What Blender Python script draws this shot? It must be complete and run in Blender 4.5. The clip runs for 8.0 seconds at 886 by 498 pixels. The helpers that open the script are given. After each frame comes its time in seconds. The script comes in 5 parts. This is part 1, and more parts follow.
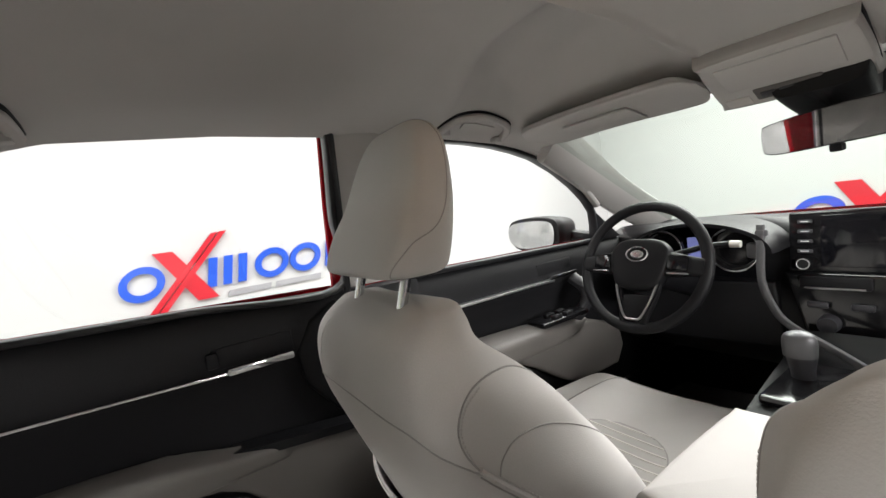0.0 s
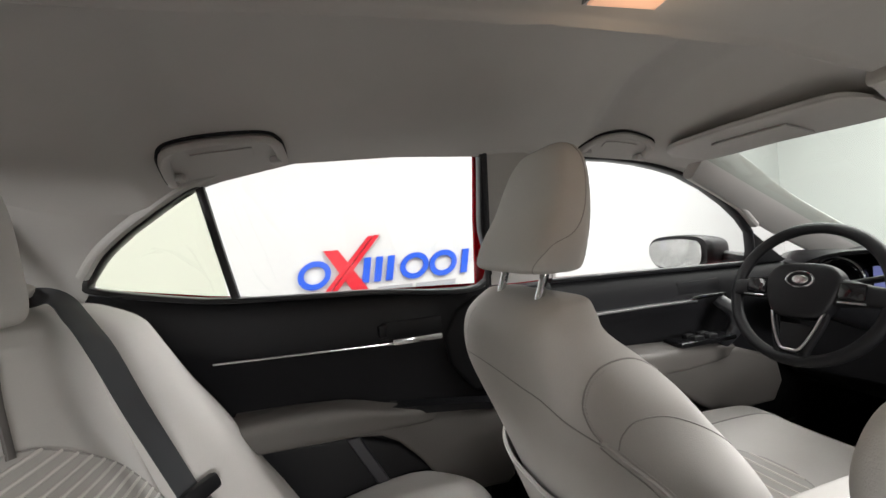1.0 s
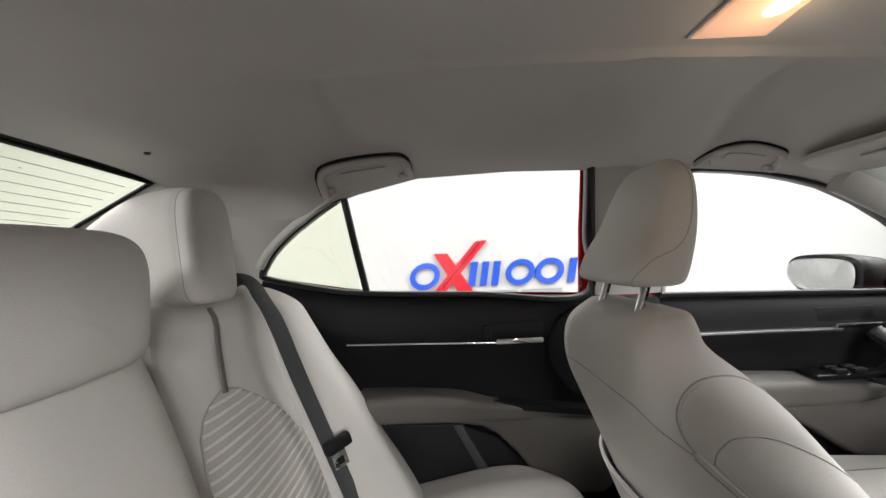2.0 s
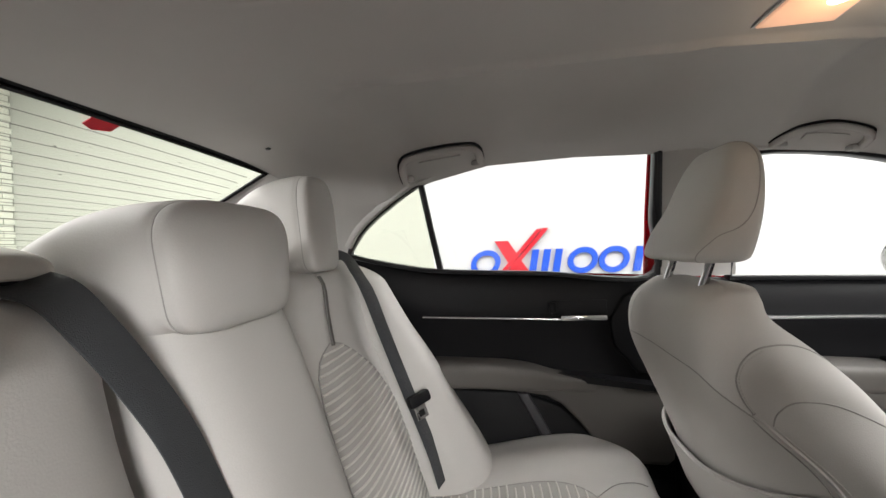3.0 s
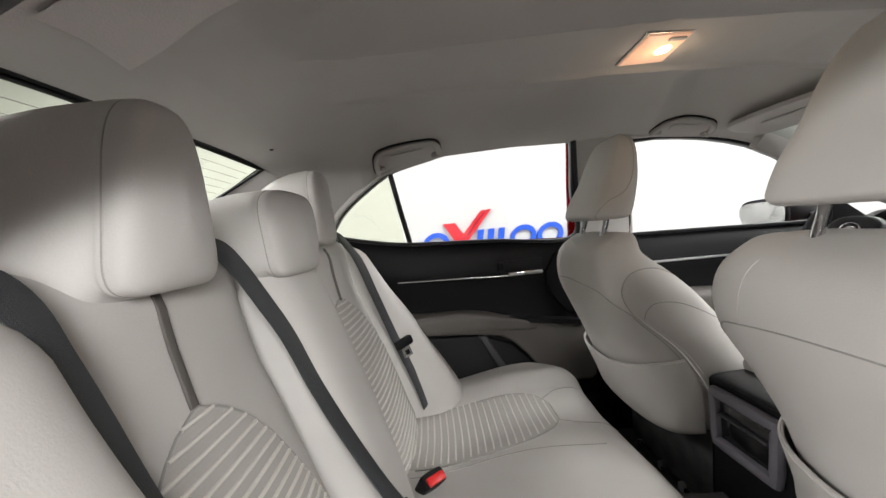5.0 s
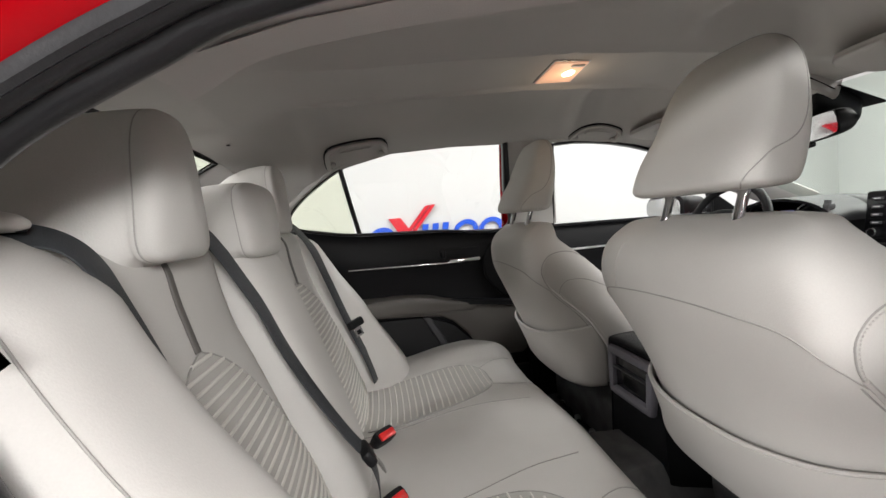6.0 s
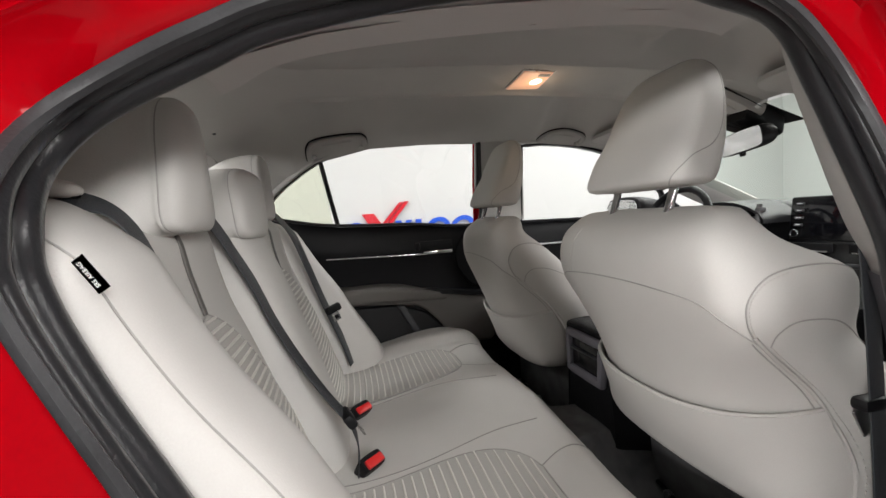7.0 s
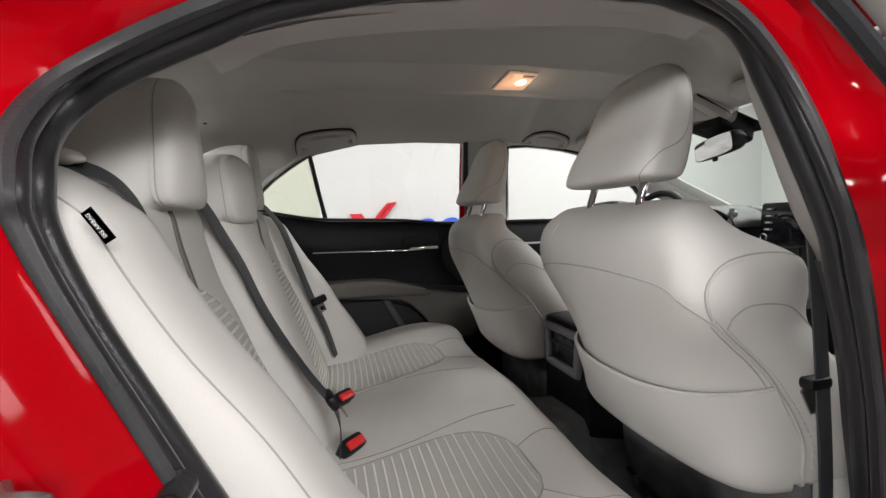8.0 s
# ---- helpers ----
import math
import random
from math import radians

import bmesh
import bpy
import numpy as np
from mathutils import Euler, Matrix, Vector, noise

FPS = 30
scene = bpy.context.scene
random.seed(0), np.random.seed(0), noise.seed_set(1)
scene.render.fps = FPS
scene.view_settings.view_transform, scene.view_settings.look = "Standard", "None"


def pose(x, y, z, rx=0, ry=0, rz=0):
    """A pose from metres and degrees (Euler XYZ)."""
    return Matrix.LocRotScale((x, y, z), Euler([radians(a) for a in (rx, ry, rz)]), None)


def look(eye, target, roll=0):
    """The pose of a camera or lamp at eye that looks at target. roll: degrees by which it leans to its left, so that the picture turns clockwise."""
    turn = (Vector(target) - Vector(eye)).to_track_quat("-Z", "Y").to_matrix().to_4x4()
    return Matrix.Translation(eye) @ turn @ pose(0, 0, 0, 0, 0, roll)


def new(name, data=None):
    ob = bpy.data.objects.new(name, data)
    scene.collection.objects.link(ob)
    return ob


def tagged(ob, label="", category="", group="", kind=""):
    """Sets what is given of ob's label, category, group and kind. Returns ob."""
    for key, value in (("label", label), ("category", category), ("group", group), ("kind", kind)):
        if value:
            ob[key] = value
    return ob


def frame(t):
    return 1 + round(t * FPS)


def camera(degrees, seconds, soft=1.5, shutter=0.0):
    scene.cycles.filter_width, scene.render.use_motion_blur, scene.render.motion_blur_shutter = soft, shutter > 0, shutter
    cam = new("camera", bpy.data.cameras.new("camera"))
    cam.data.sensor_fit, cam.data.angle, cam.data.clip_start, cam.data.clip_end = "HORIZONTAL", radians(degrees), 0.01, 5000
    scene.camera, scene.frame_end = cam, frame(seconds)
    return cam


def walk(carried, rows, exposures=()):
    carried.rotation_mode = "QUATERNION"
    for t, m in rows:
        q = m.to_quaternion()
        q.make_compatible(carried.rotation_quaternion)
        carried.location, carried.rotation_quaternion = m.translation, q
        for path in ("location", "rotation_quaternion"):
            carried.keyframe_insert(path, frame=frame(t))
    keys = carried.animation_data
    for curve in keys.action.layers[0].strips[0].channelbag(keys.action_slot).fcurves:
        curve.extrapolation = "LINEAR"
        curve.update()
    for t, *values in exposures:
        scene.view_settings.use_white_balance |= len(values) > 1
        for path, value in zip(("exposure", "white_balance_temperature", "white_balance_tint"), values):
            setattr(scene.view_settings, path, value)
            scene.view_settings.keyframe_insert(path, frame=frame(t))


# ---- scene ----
cam = camera(94.2, 8.0)
PATH = [
    (0, (0.206, -0.063, 1.102), (-1.453, 1.041, 0.933), -7.9),
    (0.5, (0.261, -0.115, 1.1), (-1.554, 0.719, 1.01), -6.3),
    (1, (0.312, -0.14, 1.089), (-1.611, 0.409, 1.056), -4.9),
    (1.5, (0.36, -0.141, 1.09), (-1.622, 0.126, 1.098), -3.7),
    (2, (0.402, -0.156, 1.093), (-1.597, -0.111, 1.119), -2.5),
    (2.2, (0.418, -0.16, 1.087), (-1.581, -0.19, 1.118), -2.2),
    (3.3, (0.538, -0.197, 1.068), (-1.444, -0.462, 1.037), -2.4),
    (3.5, (0.566, -0.204, 1.065), (-1.416, -0.469, 1.027), -2.6),
    (4, (0.634, -0.225, 1.064), (-1.353, -0.438, 1.003), -3.3),
    (4.5, (0.699, -0.242, 1.05), (-1.297, -0.346, 0.975), -4.6),
    (5.8, (0.897, -0.242, 1.028), (-1.085, -0.006, 0.898), -5.9),
    (6, (0.922, -0.254, 1.023), (-1.053, 0.031, 0.885), -5.7),
    (6.5, (0.97, -0.279, 1.01), (-0.989, 0.096, 0.861), -5.0),
    (7, (1.012, -0.284, 1.002), (-0.937, 0.138, 0.848), -4.2),
    (7.5, (1.036, -0.289, 0.988), (-0.907, 0.163, 0.837), -3.4),
    (8, (1.049, -0.287, 0.971), (-0.887, 0.196, 0.835), -2.7),
]
walk(cam, [(t, look(eye, target, roll)) for t, eye, target, roll in PATH],
     exposures=[(0.0, 1.46), (1.5, 1.38), (3.5, 1.50), (4.6, 1.46), (6.5, 1.15), (8.0, 1.04)])
# ---------------------------------------------------------------- light
world = bpy.data.worlds.new("studio_air")
scene.world = world
world.use_nodes = True
world.node_tree.nodes["Background"].inputs[0].default_value = (0.95, 0.97, 1.0, 1)
world.node_tree.nodes["Background"].inputs[1].default_value = 0.15
scene.view_settings.exposure = 1.07


def area_lamp(x, y, z, sx, sy, watts, target=None):
    """An area lamp out of view; with a target it is tilted towards it."""
    li = bpy.data.lights.new("unseen_area_light", "AREA")
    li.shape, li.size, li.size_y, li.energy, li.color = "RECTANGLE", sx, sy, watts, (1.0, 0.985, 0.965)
    ob = new("unseen_area_light", li)
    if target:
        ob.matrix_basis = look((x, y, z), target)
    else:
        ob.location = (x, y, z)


# None of these lamps is seen; those without a target hang at ceiling height.
area_lamp(-1.6, 0.3, 3.25, 1.0, 6.0, 92)
# Two low unseen lamps beside the car, placed for the shade edges on the headrests.
area_lamp(2.5, -2.4, 1.46, 0.6, 0.3, 27, (0.3, 0.2, 1.0))
area_lamp(2.5, 0.5, 1.5, 0.9, 0.35, 29, (0.2, -0.4, 1.0))
# Unseen lamp added to send light in through the windscreen.
area_lamp(0.6, 4.4, 3.1, 2.4, 0.9, 60, (0.1, 0.0, 1.0))
area_lamp(0, -4.0, 3.25, 3.0, 1.0, 175)
area_lamp(-0.8, 3.6, 3.3, 4.0, 1.2, 128)
area_lamp(2.4, -0.1, 3.25, 1.0, 3.2, 36)


# ---------------------------------------------------------------- materials
def mat(name, col, rough=0.6, metal=0.0, var=0.12, scale=6.0, grain=220.0, bump=0.08, coat=0.0, sheen=0.0, spec=0.5):
    """Two scales of colour change, a fine grain bump and uneven gloss."""
    m = bpy.data.materials.new(name)
    m.use_nodes = True
    nt = m.node_tree
    b = nt.nodes["Principled BSDF"]
    tc = nt.nodes.new("ShaderNodeTexCoord")
    n1 = nt.nodes.new("ShaderNodeTexNoise")
    n1.inputs["Scale"].default_value, n1.inputs["Detail"].default_value = scale, 4
    n2 = nt.nodes.new("ShaderNodeTexNoise")
    n2.inputs["Scale"].default_value, n2.inputs["Detail"].default_value = grain, 2
    for n in (n1, n2):
        nt.links.new(tc.outputs["Object"], n.inputs["Vector"])
    add = nt.nodes.new("ShaderNodeMath")
    add.operation = "MULTIPLY_ADD"
    add.inputs[1].default_value = 0.35
    nt.links.new(n2.outputs["Fac"], add.inputs[0])
    nt.links.new(n1.outputs["Fac"], add.inputs[2])
    ramp = nt.nodes.new("ShaderNodeValToRGB")
    ramp.color_ramp.elements[0].position, ramp.color_ramp.elements[1].position = 0.45, 0.9
    ramp.color_ramp.elements[0].color = (*[c * (1 - var) for c in col], 1)
    ramp.color_ramp.elements[1].color = (*[min(1, c * (1 + var * 0.6)) for c in col], 1)
    nt.links.new(add.outputs[0], ramp.inputs[0])
    nt.links.new(ramp.outputs[0], b.inputs["Base Color"])
    mr = nt.nodes.new("ShaderNodeMapRange")
    mr.inputs["To Min"].default_value, mr.inputs["To Max"].default_value = rough * 0.85, min(1, rough * 1.15)
    nt.links.new(n1.outputs["Fac"], mr.inputs["Value"])
    nt.links.new(mr.outputs[0], b.inputs["Roughness"])
    b.inputs["Metallic"].default_value = metal
    b.inputs["Coat Weight"].default_value, b.inputs["Coat Roughness"].default_value = coat, 0.06
    b.inputs["Sheen Weight"].default_value = sheen
    b.inputs["Specular IOR Level"].default_value = spec
    if bump:
        bp = nt.nodes.new("ShaderNodeBump")
        bp.inputs["Strength"].default_value, bp.inputs["Distance"].default_value = bump, 0.002
        nt.links.new(n2.outputs["Fac"], bp.inputs["Height"])
        nt.links.new(bp.outputs[0], b.inputs["Normal"])
    return m


def glass_mat(name, tint, gloss=0.06):
    m = bpy.data.materials.new(name)
    m.use_nodes = True
    nt = m.node_tree
    nt.nodes.clear()
    out = nt.nodes.new("ShaderNodeOutputMaterial")
    tr = nt.nodes.new("ShaderNodeBsdfTransparent")
    tr.inputs[0].default_value = (*tint, 1)
    gl = nt.nodes.new("ShaderNodeBsdfGlossy")
    gl.inputs["Roughness"].default_value = 0.02
    mix = nt.nodes.new("ShaderNodeMixShader")
    mix.inputs[0].default_value = gloss
    nt.links.new(tr.outputs[0], mix.inputs[1])
    nt.links.new(gl.outputs[0], mix.inputs[2])
    nt.links.new(mix.outputs[0], out.inputs[0])
    return m


def glow_mat(name, col, strength):
    m = bpy.data.materials.new(name)
    m.use_nodes = True
    b = m.node_tree.nodes["Principled BSDF"]
    b.inputs["Base Color"].default_value = (*col, 1)
    b.inputs["Emission Color"].default_value = (*col, 1)
    b.inputs["Emission Strength"].default_value = strength
    return m


LEATHER = mat("pale_grey_leatherette", (0.545, 0.528, 0.507), 0.66, var=0.06, scale=5, grain=520, bump=0.14, spec=0.25)
LEATHER_IN = mat("pale_grey_insert", (0.43, 0.414, 0.393), 0.6, var=0.07, scale=7, grain=600, bump=0.2)
RIB = mat("light_rib_cord", (0.66, 0.64, 0.60), 0.6, var=0.06, scale=9, grain=500, bump=0.15)
BEZEL = mat("slate_grey_plastic", (0.13, 0.125, 0.145), 0.5, var=0.08, scale=6, grain=600, bump=0.15)
PILLAR_DK = mat("dark_pillar_cover", (0.085, 0.08, 0.09), 0.6, var=0.08, scale=6, grain=600, bump=0.15)
SEAM = mat("stitched_seam", (0.34, 0.328, 0.312), 0.7, var=0.15, scale=30, grain=900, bump=0.3)
PIPING = mat("pale_seam_piping", (0.50, 0.48, 0.46), 0.55, var=0.08, scale=20, grain=700, bump=0.2)
LINER = mat("grey_headliner_cloth", (0.44, 0.425, 0.41), 0.95, var=0.06, scale=4, grain=900, bump=0.25, spec=0.2)
TRIM = mat("warm_grey_trim_plastic", (0.43, 0.415, 0.40), 0.6, var=0.05, scale=5, grain=700, bump=0.15)
TRIM_DK = mat("taupe_door_panel", (0.105, 0.097, 0.09), 0.6, var=0.07, scale=6, grain=600, bump=0.15)
BLACK = mat("black_soft_plastic", (0.007, 0.007, 0.0082), 0.5, var=0.2, scale=6, grain=600, bump=0.2, spec=0.22)
BLACK_GL = mat("gloss_black_plastic", (0.008, 0.008, 0.009), 0.12, var=0.2, scale=8, bump=0.0)
CHARCOAL = mat("charcoal_plastic", (0.035, 0.035, 0.04), 0.45, var=0.15, scale=6, grain=600, bump=0.2)
RUBBER = mat("black_rubber_seal", (0.016, 0.016, 0.018), 0.30, var=0.2, scale=14, grain=300, bump=0.15, spec=0.35)
RUBBER_GY = mat("worn_grey_rubber", (0.028, 0.028, 0.03), 0.4, var=0.25, scale=18, grain=260, bump=0.2, spec=0.25)
CARPET = mat("charcoal_carpet", (0.125, 0.125, 0.128), 0.98, var=0.3, scale=20, grain=700, bump=1.0, spec=0.1)
WEB = mat("black_belt_webbing", (0.040, 0.043, 0.048), 0.5, var=0.12, scale=12, grain=900, bump=0.5)
SATIN_BR = mat("brushed_silver", (0.82, 0.82, 0.83), 0.32, metal=1.0, var=0.05, scale=10, grain=500, bump=0.03)
CHROME = mat("polished_chrome", (0.66, 0.66, 0.67), 0.14, metal=1.0, var=0.04, bump=0.0)
SATIN = mat("satin_silver", (0.55, 0.55, 0.55), 0.28, metal=1.0, var=0.05, bump=0.0)
RED = mat("red_car_paint", (0.27, 0.0004, 0.0035), 0.4, var=0.06, scale=3, bump=0.0, coat=0.22, spec=0.0)
DARK_SATIN = mat("dark_satin_trim", (0.12, 0.12, 0.125), 0.42, metal=0.5, var=0.1, bump=0.05)
STEEL = mat("dull_grey_steel", (0.20, 0.20, 0.20), 0.4, metal=0.8, var=0.15, bump=0.05)
RED_BTN = mat("red_button_plastic", (0.62, 0.02, 0.02), 0.35, var=0.05, bump=0.0)
IVORY = mat("ivory_plastic", (0.52, 0.50, 0.47), 0.45, var=0.05, bump=0.05)
# Dark grey chosen to hold back bounce light and reflections in the red paint.
WALL_LOW_BOUNCE = mat("low_bounce_grey", (0.12, 0.12, 0.12), 0.7, var=0.05, scale=1.2, grain=60, bump=0.1)
WALL = mat("white_painted_wall", (0.50, 0.50, 0.497), 0.7, var=0.02, scale=1.2, grain=60, bump=0.1)
JOINT = mat("grey_mortar", (0.30, 0.30, 0.28), 0.9, var=0.15, scale=4, grain=120, bump=0.4)
BRICK_W = mat("white_painted_brick", (0.80, 0.80, 0.77), 0.75, var=0.06, scale=3, grain=90, bump=0.5)
FLOOR_M = mat("grey_floor_paint", (0.25, 0.25, 0.245), 0.4, var=0.06, scale=2, grain=50, bump=0.1)
BLUE = mat("blue_wall_sign", (0.0105, 0.077, 0.525), 0.4, var=0.03, bump=0.0)
SIGN_RED = mat("red_wall_sign", (0.504, 0.0084, 0.021), 0.4, var=0.03, bump=0.0)
SIGN_GREY = mat("grey_wall_sign", (0.294, 0.294, 0.308), 0.5, var=0.03, bump=0.0)
WHITE = mat("white_print", (0.85, 0.85, 0.85), 0.5, var=0.03, bump=0.0)
TAG = mat("black_woven_tag", (0.035, 0.034, 0.037), 0.8, var=0.1, scale=30, grain=900, bump=0.4)
MIRROR = mat("mirror_silver", (0.9, 0.9, 0.9), 0.02, metal=1.0, var=0.0, bump=0.0)
SCREEN = mat("dark_screen_glass", (0.006, 0.006, 0.008), 0.08, var=0.1, bump=0.0)
GLASS_CLEAR = glass_mat("clear_side_glass", (0.84, 0.86, 0.85))
GLASS_FRONT = glass_mat("green_tinted_windscreen", (0.73, 0.80, 0.75))
GLASS_REAR = glass_mat("green_privacy_glass", (0.74, 0.78, 0.66))
LENS = glow_mat("amber_lamp_lens", (1.0, 0.58, 0.38), 0.13)
BULB = glow_mat("warm_bulb", (1.0, 0.80, 0.6), 4.0)
LCD = glow_mat("blue_display", (0.16, 0.18, 0.42), 0.25)


# ---------------------------------------------------------------- geometry helpers
def thing(name, label, category, group="", kind="", loc=(0, 0, 0)):
    ob = new(name)
    ob.empty_display_size = 0.05
    ob.location = loc
    return tagged(ob, label, category, group, kind)


def part(name, bm, material, parent=None, label="", smooth=True):
    me = bpy.data.meshes.new(name)
    bm.normal_update()
    bm.to_mesh(me)
    bm.free()
    me.materials.append(material)
    if smooth:
        me.polygons.foreach_set("use_smooth", [True] * len(me.polygons))
        me.set_sharp_from_angle(angle=radians(40))
    ob = new(name, me)
    if parent is not None:
        ob.parent = parent
    return tagged(ob, label)


def spline(pts, n, closed=False):
    """n points along a smooth curve through pts."""
    p = np.array(pts, float)
    k = len(p)
    if closed:
        u = np.linspace(0, k, n, endpoint=False)
        i = np.floor(u).astype(int)
        a, b, c, d = p[(i - 1) % k], p[i % k], p[(i + 1) % k], p[(i + 2) % k]
    else:
        u = np.linspace(0, k - 1, n)
        i = np.minimum(np.floor(u).astype(int), k - 2)
        q = np.vstack([2 * p[0] - p[1], p, 2 * p[-1] - p[-2]])
        a, b, c, d = q[i], q[i + 1], q[i + 2], q[i + 3]
    f = (u - i)[:, None]
    return 0.5 * (2 * b + (c - a) * f + (2 * a - 5 * b + 4 * c - d) * f ** 2 + (3 * b - a - 3 * c + d) * f ** 3)


def grid_bm(g, wrap=True, caps=True):
    """A mesh over an array of rows of points."""
    bm = bmesh.new()
    rows = [[bm.verts.new(p) for p in row] for row in g]
    n = len(rows[0])
    for r0, r1 in zip(rows, rows[1:]):
        for j in range(n if wrap else n - 1):
            bm.faces.new((r0[j], r0[(j + 1) % n], r1[(j + 1) % n], r1[j]))
    if wrap and caps:
        for row, flip in ((rows[0], True), (rows[-1], False)):
            c = bm.verts.new(np.mean([v.co for v in row], axis=0))
            for j in range(n):
                f = (row[j], row[(j + 1) % n], c)
                bm.faces.new(f[::-1] if flip else f)
    bmesh.ops.recalc_face_normals(bm, faces=bm.faces)
    return bm


def skin(loops, nu=64, nv=40):
    """A smooth grid through closed control loops."""
    dense = np.array([spline(lp, nu, True) for lp in loops])
    return np.array([spline(dense[:, j], nv) for j in range(nu)]).transpose(1, 0, 2)


def sheet_bm(g, thick=0.0):
    """An open surface; thick gives it depth along its normals."""
    bm = grid_bm(g, wrap=False)
    if thick:
        geo = bmesh.ops.solidify(bm, geom=bm.faces[:], thickness=thick)
    return bm


def sweep(pts, section, closed=False, up=(0, 0, 1)):
    """Carry a closed 2D section (side, up) along points."""
    p = np.array(pts, float)
    n = len(p)
    rows = []
    for i in range(n):
        a, b = (p[i - 1], p[(i + 1) % n]) if closed else (p[max(i - 1, 0)], p[min(i + 1, n - 1)])
        t = b - a
        t /= np.linalg.norm(t) + 1e-9
        s = np.cross(t, up)
        s /= np.linalg.norm(s) + 1e-9
        w = np.cross(s, t)
        rows.append([p[i] + s * c[0] + w * c[1] for c in section])
    if closed:
        rows.append(rows[0])
    bm = grid_bm(rows, caps=not closed)
    if closed:
        bmesh.ops.remove_doubles(bm, verts=bm.verts, dist=1e-5)
    return bm


def disc(r, n=8, sx=1.0):
    return [(r * sx * math.cos(2 * math.pi * k / n), r * math.sin(2 * math.pi * k / n)) for k in range(n)]


def rect(w, h, r=0.25):
    """A rounded rectangle section."""
    c = min(w, h) * r
    out = []
    for sx, sy, a0 in ((1, 1, 0), (-1, 1, 90), (-1, -1, 180), (1, -1, 270)):
        for a in (0, 45, 90):
            t = radians(a0 + a)
            out.append((sx * (w / 2 - c) + c * math.cos(t), sy * (h / 2 - c) + c * math.sin(t)))
    return out


def tube(pts, r, n=8, closed=False, up=(0.02, 0.03, 1)):
    return sweep(pts, disc(r, n), closed, up)


def box(cx, cy, cz, sx, sy, sz, bevel=0.004, seg=2):
    bm = bmesh.new()
    bmesh.ops.create_cube(bm, size=1)
    bmesh.ops.scale(bm, vec=(sx, sy, sz), verts=bm.verts)
    if bevel:
        bmesh.ops.bevel(bm, geom=bm.edges[:], offset=bevel, segments=seg, affect="EDGES", profile=0.5)
    bmesh.ops.translate(bm, vec=(cx, cy, cz), verts=bm.verts)
    return bm


def prism(outline, place, d0, d1, bevel=0.0):
    """An outline of (a, b) points pushed between two depths; place(a, b, d) gives the point."""
    bm = bmesh.new()
    lo = [bm.verts.new(place(a, b, d0)) for a, b in outline]
    hi = [bm.verts.new(place(a, b, d1)) for a, b in outline]
    n = len(outline)
    bm.faces.new(lo[::-1])
    bm.faces.new(hi)
    for j in range(n):
        bm.faces.new((lo[j], lo[(j + 1) % n], hi[(j + 1) % n], hi[j]))
    bmesh.ops.recalc_face_normals(bm, faces=bm.faces)
    if bevel:
        rim = [e for e in bm.edges if (e.verts[0] in hi and e.verts[1] in hi)]
        bmesh.ops.bevel(bm, geom=rim, offset=bevel, segments=3, affect="EDGES", profile=0.5)
    return bm


def moved(bm, m):
    bmesh.ops.transform(bm, matrix=m, verts=bm.verts)
    return bm


def mirrored(bm):
    bmesh.ops.scale(bm, vec=(-1, 1, 1), verts=bm.verts)
    bmesh.ops.reverse_faces(bm, faces=bm.faces)
    return bm


def on(g, a, v, lift=0.0):
    """A point of a skin: a is the share round it, v the share up it; lift pushes it outwards."""
    nv, nu = g.shape[:2]
    x, y = (a % 1) * nu, min(max(v, 0), 1) * (nv - 1)
    i, j = int(x), min(int(y), nv - 2)
    fx, fy = x - i, y - j
    i1 = (i + 1) % nu
    p = (g[j, i] * (1 - fx) + g[j, i1] * fx) * (1 - fy) + (g[j + 1, i] * (1 - fx) + g[j + 1, i1] * fx) * fy
    if lift:
        nrm = np.cross(g[j, i1] - g[j, i], g[j + 1, i] - g[j, i])
        c = g[j].mean(axis=0)
        nrm /= np.linalg.norm(nrm) + 1e-9
        p = p + nrm * lift * (1 if nrm @ (p - c) > 0 else -1)
    return p


def seam(g, way, r=0.0016, lift=0.0, n=40):
    return tube([on(g, a, v, lift) for a, v in spline(way, n)], r, 6)


def stitches(g, way, n, r=0.0011, lift=0.0012):
    """A row of short raised threads along a seam."""
    line = [on(g, a, v, lift) for a, v in spline(way, n * 4)]
    verts, faces = [], []
    for k in range(n):
        p, q = line[4 * k], line[min(4 * k + 2, len(line) - 1)]
        t = (q - p) / (np.linalg.norm(q - p) + 1e-9)
        s = np.cross(t, (0.3, 0.2, 1))
        s /= np.linalg.norm(s) + 1e-9
        w = np.cross(s, t)
        b = len(verts)
        for e in (p, q):
            verts += [tuple(e + r * (s * c + w * d)) for c, d in ((1, 0), (0, 1), (-1, 0), (0, -1))]
        faces += [(b, b + 1, b + 5, b + 4), (b + 1, b + 2, b + 6, b + 5), (b + 2, b + 3, b + 7, b + 6), (b + 3, b, b + 4, b + 7), (b, b + 3, b + 2, b + 1), (b + 4, b + 5, b + 6, b + 7)]
    bm = bmesh.new()
    vs = [bm.verts.new(p) for p in verts]
    for f in faces:
        bm.faces.new([vs[i] for i in f])
    return bm


def smooth01(x, a, b):
    t = min(max((x - a) / (b - a), 0), 1)
    return t * t * (3 - 2 * t)


def along(x, table):
    """Straight-line lookup in (x, value) pairs."""
    return float(np.interp(x, [a for a, _ in table], [b for _, b in table]))


# ---------------------------------------------------------------- studio room
def plane_box(name, lo, hi, material, label, category):
    c, s = [(a + b) / 2 for a, b in zip(lo, hi)], [b - a for a, b in zip(lo, hi)]
    return tagged(part(name, box(*c, *s, 0.0), material, smooth=False), label, category, "", "structure")


